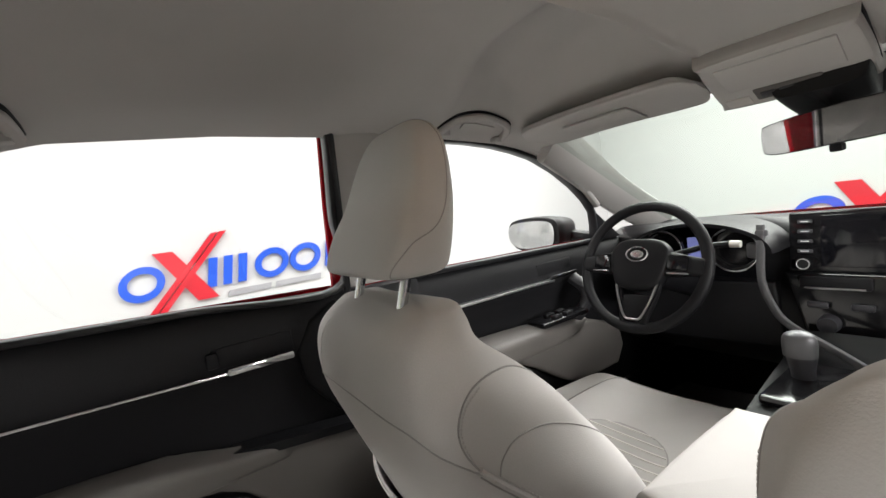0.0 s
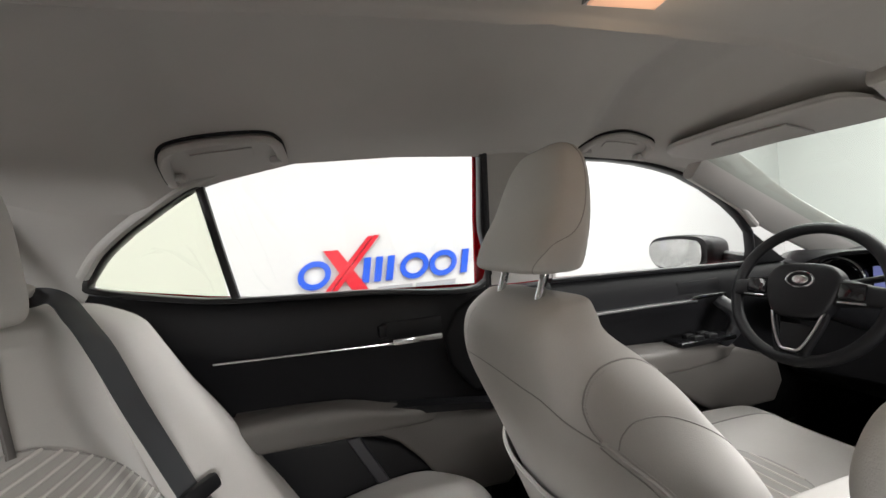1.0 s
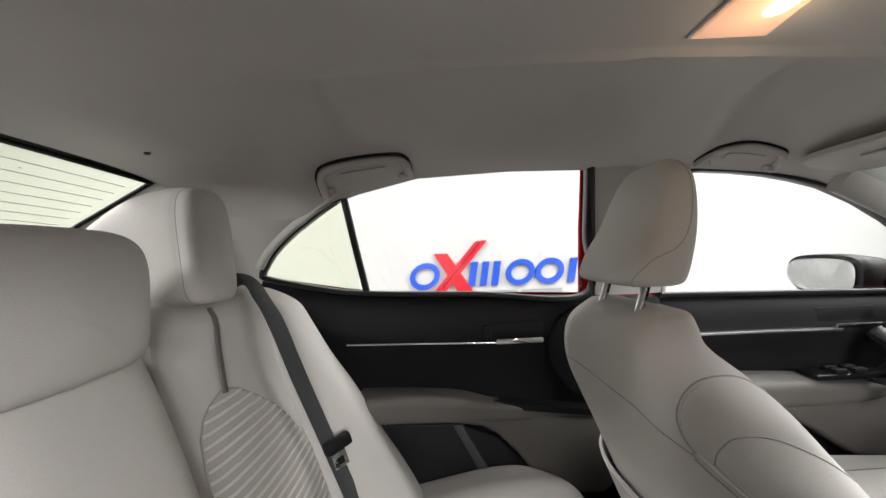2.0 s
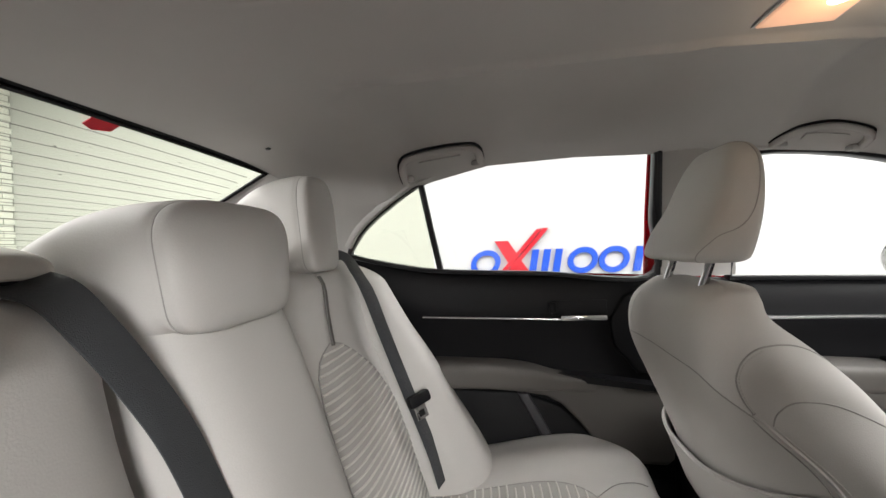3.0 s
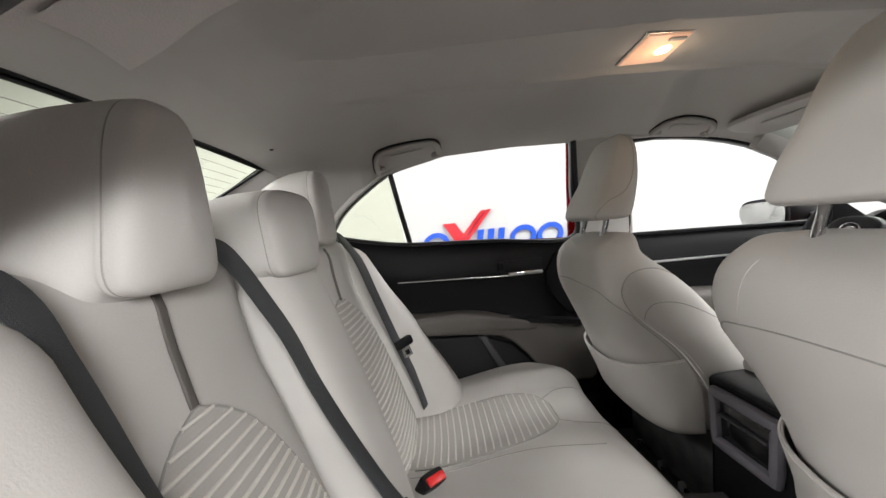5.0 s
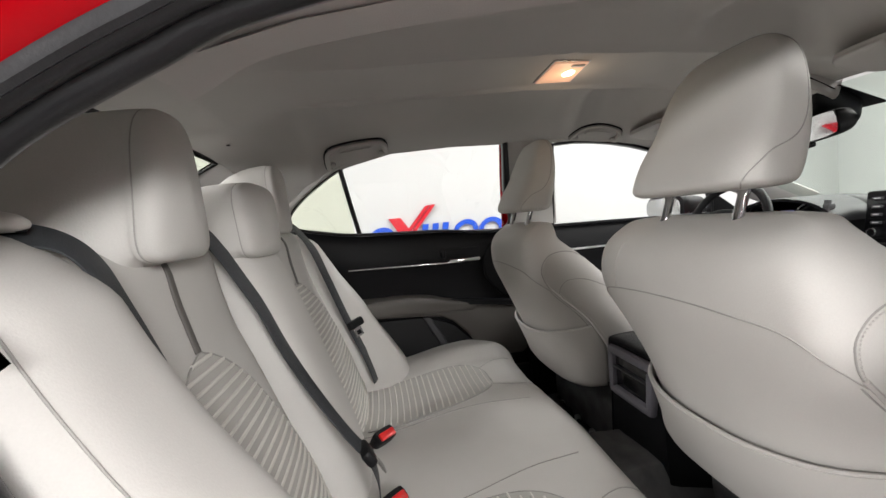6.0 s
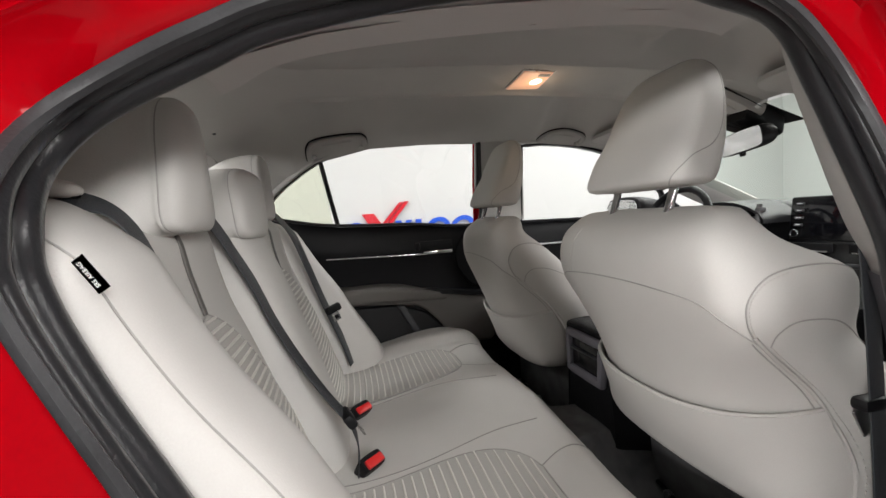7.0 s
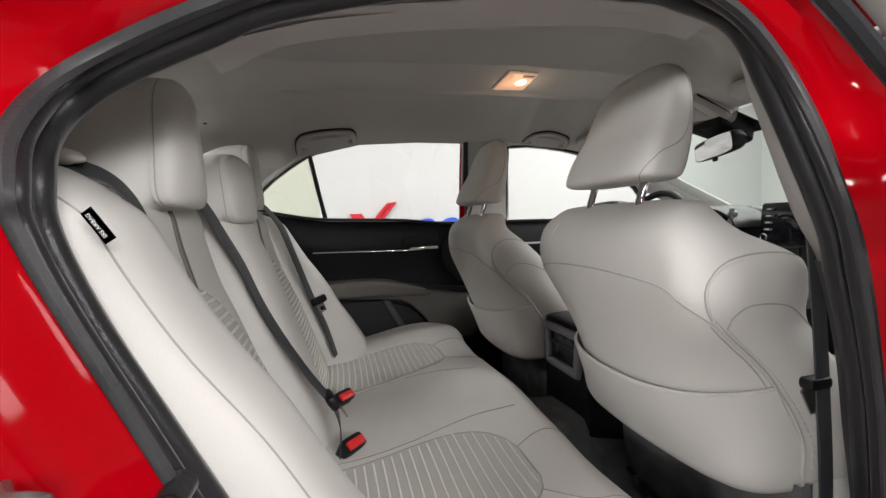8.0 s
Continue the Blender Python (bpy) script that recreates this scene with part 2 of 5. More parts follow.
plane_box("floor", (-4.2, -6.0, -0.1), (5.2, 6.2, 0.0), FLOOR_M, "grey painted studio floor", "floor")
plane_box("wall_west", (-4.1, -6.0, 0.0), (-3.9, 6.2, 3.5), WALL, "plain white studio wall behind the car windows", "wall")
# The east wall is out of view; kept dark to limit light from that side.
plane_box("wall_east", (5.0, -6.0, 0.0), (5.2, 6.2, 3.5), WALL_LOW_BOUNCE, "unseen studio wall, dark grey to limit bounce light", "wall")
plane_box("wall_north", (-4.1, 6.0, 0.0), (5.2, 6.2, 3.5), WALL, "plain white studio wall ahead of the car", "wall")
brick_wall = plane_box("wall_south", (-4.1, -6.2, 0.0), (5.2, -6.0, 3.5), JOINT, "white painted brick wall behind the car", "wall")
plane_box("ceiling", (-4.2, -6.2, 3.5), (5.2, 6.2, 3.6), WALL, "white studio ceiling", "ceiling")


def wall_sign(place, group):
    """Coloured sign on a wall: rings, crossed strokes and bars. place(a, b, d)."""
    sign = thing("wall_sign", "blue and red raised sign on a white wall", "sign", group)

    def ring(ca, cb, ra, rb, w):
        n = 36
        rows = []
        for k in range(n + 1):
            t = 2 * math.pi * k / n
            c, s = math.cos(t), math.sin(t)
            rows.append([place(ca + (ra - o) * c + 0.18 * (rb - o) * s, cb + (rb - o) * s, d) for o, d in ((0, 0.0), (0, 0.03), (w, 0.03), (w, 0.0))])
        bm = grid_bm(rows, caps=False)
        bmesh.ops.remove_doubles(bm, verts=bm.verts, dist=1e-5)
        part("ring", bm, BLUE, sign, smooth=False)

    ring(-0.26, 0.87, 0.155, 0.14, 0.055)
    ring(0.735, 0.875, 0.15, 0.135, 0.055)
    ring(1.045, 0.875, 0.15, 0.135, 0.055)

    def stroke(name, pts, m, d=0.03):
        part(name, prism(pts, place, 0.0, d), m, sign, smooth=False)

    stroke("stroke", [(-0.16, 1.10), (-0.02, 1.10), (0.26, 0.66), (0.10, 0.66)], SIGN_RED, 0.034)
    stroke("stroke", [(0.28, 1.21), (0.335, 1.22), (-0.21, 0.60), (-0.265, 0.60)], SIGN_RED, 0.042)
    stroke("stroke", [(0.347, 1.22), (0.40, 1.22), (-0.142, 0.60), (-0.198, 0.60)], SIGN_RED, 0.042)
    for a in (0.215, 0.335, 0.455):
        stroke("bar", [(a - 0.03, 0.75), (a + 0.04, 0.75), (a + 0.085, 1.0), (a + 0.015, 1.0)], BLUE)
    stroke("bar", [(1.225, 0.75), (1.295, 0.75), (1.345, 1.0), (1.275, 1.0)], BLUE)
    for a, b in ((0.33, 0.69), (0.73, 1.16)):
        stroke("line", [(a, 0.64), (b, 0.64), (b + 0.014, 0.692), (a + 0.014, 0.692)], SIGN_GREY, 0.015)


wall_sign(lambda a, b, d: (-3.898 + d, a, b), "wall signs")
wall_sign(lambda a, b, d: (-0.88 + a * 1.5, 5.998 - d, 0.516 + (b - 0.87) * 1.5), "wall signs")


# ---------------------------------------------------------------- car shell
def W(y, z):
    """A point of the leaning left window plane."""
    x = -0.70 + (z - 0.97) / 0.33 * 0.05
    k = (0.6 - x) / 1.28
    return np.array((x, -0.2 + k * (y + 0.2), 1.05 + k * (z - 1.05)))


LEFT_EDGE = ((-0.735, 1.27), (-0.70, 1.235), (-0.62, 1.20), (-0.47, 1.195), (-0.40, 1.240), (-0.19, 1.288), (0.04, 1.297), (0.25, 1.293), (0.5, 1.287), (0.75, 1.262), (0.86, 1.240))
LEFT_X = ((-0.735, -0.475), (-0.70, -0.56), (-0.62, -0.61), (-0.47, -0.645), (-0.40, -0.645), (0.25, -0.645), (0.86, -0.62))
RIGHT_EDGE = ((-0.735, 1.27), (-0.70, 1.20), (-0.62, 1.155), (-0.53, 1.125), (-0.45, 1.146), (-0.39, 1.162), (-0.30, 1.190), (-0.19, 1.212), (0.0, 1.228), (0.25, 1.226), (0.5, 1.22), (0.86, 1.19))
RIGHT_X = ((-0.735, 0.475), (-0.70, 0.55), (-0.62, 0.588), (-0.5, 0.598), (-0.38, 0.582), (-0.2, 0.572), (0.05, 0.572), (0.2, 0.588), (0.86, 0.592))


def roof_z(x, y):
    """Height of the cloth under the roof."""
    xl, xr = along(y, LEFT_X), along(y, RIGHT_X)
    zc = along(y, ((-0.735, 1.283), (-0.6, 1.312), (-0.4, 1.330), (0.17, 1.346), (0.5, 1.335), (0.7, 1.305), (0.86, 1.262)))
    ze = along(y, LEFT_EDGE) if x < 0 else along(y, RIGHT_EDGE)
    q = abs(x / (xl if x < 0 else xr))
    z = zc + (ze - zc) * q ** (3.4 + 1.4 * (x < 0))
    # raised middle field between two creases
    ax = abs(x + 0.008)
    run = smooth01(y, -0.46, -0.34) * (1 - smooth01(y, 0.62, 0.76))
    z += 0.048 * smooth01(ax, 0.112, 0.185) * run * (1 - smooth01(q, 0.5, 0.92))
    z -= 0.010 * math.exp(-((ax - 0.116) / 0.0065) ** 2) * run
    # hollow over each front seat
    y0 = 0.44 + 0.25 * max(0.0, abs(x) - 0.30)
    z -= 0.014 * math.exp(-((y - y0 + 0.02) / 0.024) ** 2) * smooth01(abs(x), 0.12, 0.16) * (1 - smooth01(q, 0.7, 0.95))
    z += 0.036 * smooth01(y, y0 - 0.01, y0 + 0.09) * smooth01(abs(x), 0.12, 0.2) * (1 - smooth01(y, 0.62, 0.80)) * (1 - smooth01(q, 0.72, 1))
    return z


rows = []
for y in np.linspace(-0.735, 0.86, 170):
    xl, xr = along(y, LEFT_X), along(y, RIGHT_X)
    s = np.linspace(-1, 1, 301)
    rows.append([(x, y, roof_z(x, y)) for x in (xl + (xr - xl) * (s + 1) / 2)])
tagged(part("ceiling", sheet_bm(rows), LINER), "grey woven cloth headliner of the car", "headliner", "", "structure")

car = thing("car_body", "glossy red sedan body with black rubber door seals", "car", loc=(0, 0, 0))
# outer roof skin
rows = [[(x, y, 1.43 + 0.03 * (1 - (x / 0.62) ** 2) - 0.08 * ((y - 0.05) / 0.85) ** 2 - 0.04 * abs(x / 0.62) ** 6) for x in np.linspace(-0.66, 0.66, 30)] for y in np.linspace(-0.78, 0.9, 40)]
part("roof", sheet_bm(rows, 0.01), RED, car)
for s in (-1, 1):
    # upper body rail over the doors
    if s < 0:
        part("roof_rail", sweep(spline([(s * 0.70, -0.86, 1.24), (s * 0.695, -0.5, 1.30), (s * 0.69, -0.1, 1.355), (s * 0.69, 0.4, 1.36), (s * 0.68, 0.75, 1.32), (s * 0.70, 1.05, 1.20)], 30), rect(0.06, 0.05, 0.4)), RED, car)

floor_rows = [[(x, y, 0.245 + 0.17 * (1 - smooth01(abs(x), 0.085, 0.20)) + (0.02 * noise.noise((x * 9, y * 9, 0)))) for x in np.linspace(-0.75, 0.75, 60)] for y in np.linspace(-0.55, 1.7, 60)]
tagged(part("floor_carpet", sheet_bm(floor_rows), CARPET), "charcoal moulded carpet on the car floor", "carpet", "", "structure")
part("underbody", box(0, 0.3, 0.15, 1.66, 4.2, 0.06, 0.01), BLACK, car)
for s in (-1, 1):
    part("sill", box(s * 0.77, 0.55, 0.25, 0.12, 2.3, 0.24, 0.02), RED, car)
    part("sill_cover", box(s * 0.705, 0.55, 0.28, 0.03, 2.3, 0.24, 0.01), BLACK, car)
for s in (-1, 1):
    part("kick_panel", box(s * 0.745, 1.30, 0.52, 0.03, 1.05, 0.80, 0.01), BLACK, car)
part("bulkhead", box(0, 1.78, 0.52, 1.5, 0.04, 0.76, 0.01), BLACK, car)
part("rear_bulkhead", box(0, -0.80, 0.52, 1.42, 0.03, 0.80, 0.005), BLACK, car)
part("boot_lid", box(0, -1.62, 0.93, 1.5, 0.62, 0.05, 0.02), RED, car)
part("bonnet", box(0, 2.35, 0.50, 1.6, 1.1, 0.05, 0.02), RED, car)

# windscreen and rear window
rows = [[(x * (0.56 + 0.16 * t), 0.86 + 0.92 * t + 0.10 * (1 - x * x) * t, 1.255 - 0.335 * t - 0.02 * t * (1 - t)) for x in np.linspace(-1, 1, 24)] for t in np.linspace(0, 1, 16)]
ws = thing("windscreen", "green-tinted laminated windscreen of the car", "windscreen", kind="structure")
pane = part("pane", sheet_bm(rows), GLASS_FRONT, ws)
pane.visible_shadow = False
part("shade_band", sheet_bm([[(p[0], p[1], p[2] - 0.004) for p in r[10:-10]] for r in rows[:3]]), BLACK, ws, "black dotted band")
part("lower_band", sheet_bm([[(p[0], p[1], p[2] + 0.004) for p in r] for r in rows[-2:]]), BLACK, ws)
for s in (-1, 1):
    a = spline([(s * 0.575, 0.86, 1.262), (s * 0.625, 1.05, 1.195), (s * 0.675, 1.30, 1.085), (s * 0.735, 1.72, 0.93)], 24)
    part("pillar_trim", sweep(a, rect(0.13, 0.03, 0.4), up=(s * 0.8, -0.3, 0.5)), TRIM, ws, "grey pillar trim")
    part("pillar_skin", sweep(a + np.array((s * 0.055, 0.05, 0.005)), rect(0.07, 0.04, 0.4), up=(s * 0.8, -0.3, 0.5)), RED, ws)

RG = [[(x * (0.47 + 0.10 * t), -0.745 - 0.60 * t - 0.05 * (1 - x * x) * (t + 0.1), 1.272 - 0.27 * t + 0.010 * (1 - x * x)) for x in np.linspace(-1, 1, 30)] for t in np.linspace(0, 1, 24)]
rw = thing("rear_window", "green-tinted rear window with thin heating wires", "window", kind="structure")
pane = part("pane", sheet_bm(RG), GLASS_REAR, rw)
pane.visible_shadow = False
RGA = np.array(RG)
for k in range(22):
    t = 0.05 + k * 0.0425
    line = [RGA[int(t * 23)][i] * (1 - (t * 23) % 1) + RGA[min(int(t * 23) + 1, 23)][i] * ((t * 23) % 1) + np.array((0, 0.002, -0.003)) for i in range(1, 29)]
    part("heating_wire", tube(line, 0.0005, 4), TRIM_DK, rw)
border = [tuple(p) for p in RGA[0]] + [tuple(p) for p in RGA[1:, -1]] + [tuple(p) for p in RGA[-1][::-1]][1:] + [tuple(p) for p in RGA[1:-1, 0][::-1]]
part("border", sweep(np.array(border) + np.array((0, 0.003, -0.004)), rect(0.011, 0.006, 0.4), closed=True, up=(0, 0.4, 1)), BLACK, rw)
part("upper_band", sheet_bm([[(x, -0.731, roof_z(x, -0.731) + 0.003) for x in np.linspace(-0.49, 0.49, 30)], [(x, -0.74, roof_z(x, -0.735) - 0.001) for x in np.linspace(-0.49, 0.49, 30)], [(p[0] * 1.02, p[1], p[2] - 0.004) for p in RG[0]]]), BLACK, rw, "black printed upper edge")
sticker = prism([(0, 0), (0.045, 0), (0.045, 0.022), (0.02, 0.03), (0, 0.022)], lambda a, b, d: (-0.028 - a, -0.744 - b * 0.9, 1.276 - b * 0.4 + d), 0, 0.001)
part("sticker", sticker, SIGN_RED, rw, "small red sticker", smooth=False)

# dried specks on the glass
verts, faces = [], []
for _ in range(90):
    i, j = random.uniform(1, 21), random.uniform(4, 26)
    p = RGA[int(i), int(j)] * (1 - i % 1) + RGA[int(i) + 1, int(j)] * (i % 1) + np.array((random.uniform(-0.01, 0.01), 0.002, -0.003))
    w, h = random.uniform(0.0012, 0.004), random.uniform(0.0006, 0.0014)
    b = len(verts)
    verts += [tuple(p + np.array((a * w, c * h * 0.9, c * h * 0.4))) for a, c in ((-1, -0.4), (0.2, -1), (1, 0.3), (-0.3, 1))]
    faces.append((b, b + 1, b + 2, b + 3))
bm = bmesh.new()
vs = [bm.verts.new(p) for p in verts]
for f in faces:
    bm.faces.new([vs[k] for k in f])
tagged(part("dirt_speck", bm, TRIM_DK, rw, smooth=False), kind="stuff")

# rear pillar trim on both sides
for s, edge, ex in ((-1, LEFT_EDGE, LEFT_X), (1, RIGHT_EDGE, RIGHT_X)):
    top = [(along(y, ex), y, along(y, edge) + 0.004) for y in (-0.40, -0.47, -0.55, -0.62, -0.70, -0.735)] + [(s * 0.492, -0.85, 1.222), (s * 0.52, -1.05, 1.133), (s * 0.56, -1.34, 1.0)]
    if s < 0:
        low = [W(-0.40, 1.235), W(-0.494, 1.18), W(-0.567, 1.115), W(-0.598, 1.06), (-0.70, -0.62, 1.03), (-0.70, -0.66, 1.01), (-0.70, -0.8, 1.0), (-0.68, -1.0, 0.99), (-0.62, -1.34, 0.98)]
    else:
        low = [(0.602, -0.42, 1.135), (0.61, -0.47, 1.11), (0.62, -0.505, 1.085), (0.635, -0.53, 1.055), (0.65, -0.56, 1.0), (0.66, -0.6, 0.98), (0.67, -0.7, 0.98), (0.66, -1.0, 0.98), (0.62, -1.34, 0.98)]
    a, b = spline(top, 30), spline(low, 30)
    g = [[a[i] * (1 - t) + b[i] * t + np.array((s * 0.018, 0, 0)) * math.sin(math.pi * t) for i in range(30)] for t in np.linspace(0, 1, 10)]
    tagged(part("rear_pillar_trim", sheet_bm(g), LINER if s < 0 else TRIM), "light grey moulded rear pillar cover", "trim", "", "structure")
    part("pillar_lining", sheet_bm([[np.array(p) + np.array((s * 0.045, -0.02, 0.012)) for p in r] for r in g]), BLACK, car)
    part("quarter_skin", sheet_bm([[np.array(p) + np.array((s * 0.10, -0.06, 0.03)) for p in r[:17]] for r in g]), RED, car)
shelf = [[(x, y, 0.985 + 0.012 * math.sin(6 * x)) for x in np.linspace(-0.70, 0.68, 20)] for y in np.linspace(-1.36, -0.60, 12)]
tagged(part("parcel_shelf", sheet_bm(shelf, -0.02), CHARCOAL), "dark carpeted parcel shelf under the rear window", "shelf", "", "structure")

# ---------------------------------------------------------------- right rear door opening of the body
OPEN_IN = [(0.6, 0.47, 0.4), (0.6, 0.448, 0.65), (0.6, 0.425, 0.78), (0.6, 0.388, 0.889), (0.6, 0.338, 0.964), (0.591, 0.277, 1.115), (0.591, 0.232, 1.21), (0.591, 0.128, 1.231), (0.585, 0.01, 1.231), (0.578, -0.185, 1.215), (0.578, -0.332, 1.19), (0.578, -0.395, 1.16), (0.578, -0.458, 1.131), (0.578, -0.505, 1.106), (0.582, -0.539, 1.068), (0.597, -0.547, 1.02), (0.6, -0.54, 0.97), (0.6, -0.51, 0.89), (0.6, -0.46, 0.79), (0.6, -0.41, 0.68), (0.6, -0.33, 0.48), (0.6, -0.18, 0.36), (0.6, 0.1, 0.34), (0.6, 0.32, 0.35)]
OPEN_MID = [(0.675, 0.385, 0.4), (0.675, 0.372, 0.65), (0.675, 0.35, 0.78), (0.675, 0.32, 0.883), (0.675, 0.3, 0.956), (0.644, 0.25, 1.116), (0.644, 0.194, 1.189), (0.646, 0.112, 1.215), (0.64, 0.044, 1.23), (0.622, -0.144, 1.227), (0.622, -0.325, 1.186), (0.622, -0.4, 1.153), (0.622, -0.469, 1.118), (0.632, -0.5, 1.089), (0.661, -0.508, 1.053), (0.696, -0.497, 1.012), (0.7, -0.494, 0.973), (0.7, -0.47, 0.902), (0.7, -0.427, 0.805), (0.7, -0.38, 0.7), (0.7, -0.3, 0.5), (0.7, -0.17, 0.38), (0.676, 0.1, 0.36), (0.675, 0.28, 0.365)]
OPEN_OUT = [(0.72, 0.34, 0.4), (0.72, 0.33, 0.65), (0.72, 0.315, 0.76), (0.72, 0.29, 0.88), (0.72, 0.254, 0.98), (0.678, 0.246, 1.101), (0.678, 0.176, 1.173), (0.683, 0.099, 1.208), (0.674, 0.056, 1.229), (0.655, -0.114, 1.229), (0.655, -0.305, 1.195), (0.655, -0.385, 1.165), (0.656, -0.454, 1.128), (0.676, -0.488, 1.091), (0.726, -0.489, 1.041), (0.76, -0.475, 1.0), (0.76, -0.473, 0.98), (0.76, -0.455, 0.93), (0.76, -0.41, 0.823), (0.76, -0.37, 0.72), (0.76, -0.29, 0.52), (0.76, -0.17, 0.4), (0.722, 0.1, 0.38), (0.72, 0.26, 0.385)]


def opening(pts, n=150):
    return np.array(spline(pts, n, True))


def grown(curve, off, dx, tumble):
    """A door-opening curve pushed outwards in its plane and sideways; leaning in towards the roof."""
    c = np.array(curve)
    t = (np.roll(c, -1, 0) - np.roll(c, 1, 0)) * np.array((0, 1, 1))
    t /= np.linalg.norm(t, axis=1)[:, None] + 1e-9
    nrm = np.stack([np.zeros(len(c)), t[:, 2], -t[:, 1]], 1)
    mid = c.mean(axis=0)
    if ((c - mid) * nrm).sum() < 0:
        nrm = -nrm
    for _ in range(10):
        nrm = nrm * 0.5 + 0.25 * (np.roll(nrm, 1, 0) + np.roll(nrm, -1, 0))
    nrm /= np.linalg.norm(nrm, axis=1)[:, None] + 1e-9
    cap = 0.15 + 0.25 * np.clip(1 - 1.6 * nrm[:, 1], 0, 1)
    out = c + nrm * np.minimum(off, cap)[:, None]
    out[:, 0] += dx - tumble * np.clip(out[:, 2] - 1.02, 0, 1)
    return out


side = thing("door_opening", "red body opening of the rear door with black double rubber seal", "car body", kind="structure")
cin, cmid, cout = opening(OPEN_IN), opening(OPEN_MID), opening(OPEN_OUT)
ring = lambda *cs: grid_bm(np.array([*cs]).transpose(0, 1, 2), wrap=True, caps=False)
part("pillar_cover", ring(grown(cin, 0.05, -0.012, 0), grown(cin, 0.012, -0.006, 0), cin, cin * 0.30 + cmid * 0.70), TRIM, side, "light grey inner cover")
low = [(a, b) for a, b in zip(grown(cin, -0.003, -0.002, 0), grown(cin * 0.30 + cmid * 0.70, -0.003, 0.0, 0)) if a[1] > 0.25 and a[2] < 0.90]
low.sort(key=lambda ab: ab[0][2])
part("lower_cover", sheet_bm([[a * (1 - t) + b * t for a, b in low] for t in (0, 0.35, 0.7, 1)]), PILLAR_DK, side, "dark grey lower cover")
edge = sorted([q for q in zip(cin * 0.8 + cmid * 0.2 + np.array((0, 0, -0.003)), grown(cin, -0.005, -0.016, 0), grown(cin, -0.011, -0.040, 0), grown(cin, 0.004, -0.048, 0)) if q[0][2] > 1.14 and -0.42 < q[0][1] < 0.215], key=lambda q: q[0][1])
part("roof_edge", sheet_bm([[q[k] for q in edge] for k in (0, 1, 2, 3)]), TRIM, side, "light grey roof edge strip")
part("seal_base", ring(cin * 0.35 + cmid * 0.65 + np.array((-0.004, 0, 0)), grown(cmid, 0.012, -0.02, 0), grown(cmid, 0.012, 0.01, 0), cout), RUBBER, side)
part("inner_seal", sweep(cin * 0.12 + cmid * 0.88, disc(0.0155, 12), True, up=(1, 0.01, 0.02)), RUBBER, side, "black bulb seal")
part("outer_seal", sweep(cmid * 0.48 + cout * 0.52, disc(0.0095, 10), True, up=(1, 0.01, 0.02)), RUBBER, side)
part("seal_lip", sweep(cmid * 0.12 + cout * 0.88, disc(0.0065, 8, 1.3), True, up=(1, 0.01, 0.02)), RUBBER_GY, side, "worn grey seal lip")
red_rows = [grown(cout, o, dx, tb) for o, dx, tb in ((-0.002, -0.006, 0.0), (0.004, 0.004, 0.0), (0.016, 0.018, 0.05), (0.030, 0.040, 0.15), (0.036, 0.062, 0.2), (0.052, 0.074, 0.3), (0.085, 0.078, 0.45), (0.16, 0.072, 0.6), (0.26, 0.050, 0.8), (0.40, 0.0, 0.9))]
red_rows = [np.maximum(r, (0.655, -9, -9)) if k > 4 else r for k, r in enumerate(red_rows)]
part("body_skin", grid_bm(np.array(red_rows), wrap=True, caps=False), RED, side, "glossy red painted body")
# rubber stop and latch striker at the rear edge
pk = (0.776, -0.400, 0.803)
part("plug", grid_bm(skin([[(pk[0] + x, pk[1] + r * math.cos(t), pk[2] + r * math.sin(t)) for t in np.linspace(0, 2 * math.pi, 12, endpoint=False)] for x, r in ((-0.03, 0.010), (-0.008, 0.0095), (-0.006, 0.008), (-0.009, 0.0055), (-0.009, 0.002))], 28, 12)), RUBBER, side)
part("striker", tube(spline([(0.79, -0.466, 0.846), (0.826, -0.441, 0.855), (0.832, -0.430, 0.856), (0.827, -0.426, 0.851), (0.79, -0.452, 0.830)], 20), 0.0035), STEEL, side, "grey steel latch loop")
part("striker_plate", moved(box(0, 0, 0, 0.012, 0.035, 0.035, 0.004), pose(0.793, -0.472, 0.834, 25, 0, -12)), STEEL, side)


# ---------------------------------------------------------------- doors
def panel(name, ys, prof, belt, parent, material=BLACK):
    """A door inner panel; prof: (share of height, x) from belt to bottom."""
    rows = []
    for y in ys:
        zt = along(y, belt)
        rows.append([(x, y, zt + dz if dz > -0.2 else 1.0 + dz) for dz, x in prof])
    return part(name, sheet_bm(rows, 0.012), material, parent)


DOOR_PROF = ((-0.004, -0.735), (0.000, -0.722), (-0.003, -0.708), (-0.015, -0.700), (-0.05, -0.692), (-0.10, -0.690), (-0.135, -0.694), (-0.15, -0.703), (-0.30, -0.703), (-0.42, -0.700), (-0.68, -0.705), (-0.82, -0.705))


def strip(name, pts, w, h, m, parent, label="", up=(1, 0, 0)):
    return part(name, sweep(spline(pts, 40), rect(w, h, 0.35), up=up), m, parent, label)


def outline3(pts, n=60, closed=True):
    return np.array([W(y, z) for y, z in spline(pts, n, closed)])


def poly_glass(pts, material, parent, name="pane"):
    bm = bmesh.new()
    bm.faces.new([bm.verts.new(W(y, z) + np.array((-0.012, 0, 0))) for y, z in pts])
    ob = part(name, bm, material, parent, smooth=False)
    ob.visible_shadow = False
    return ob


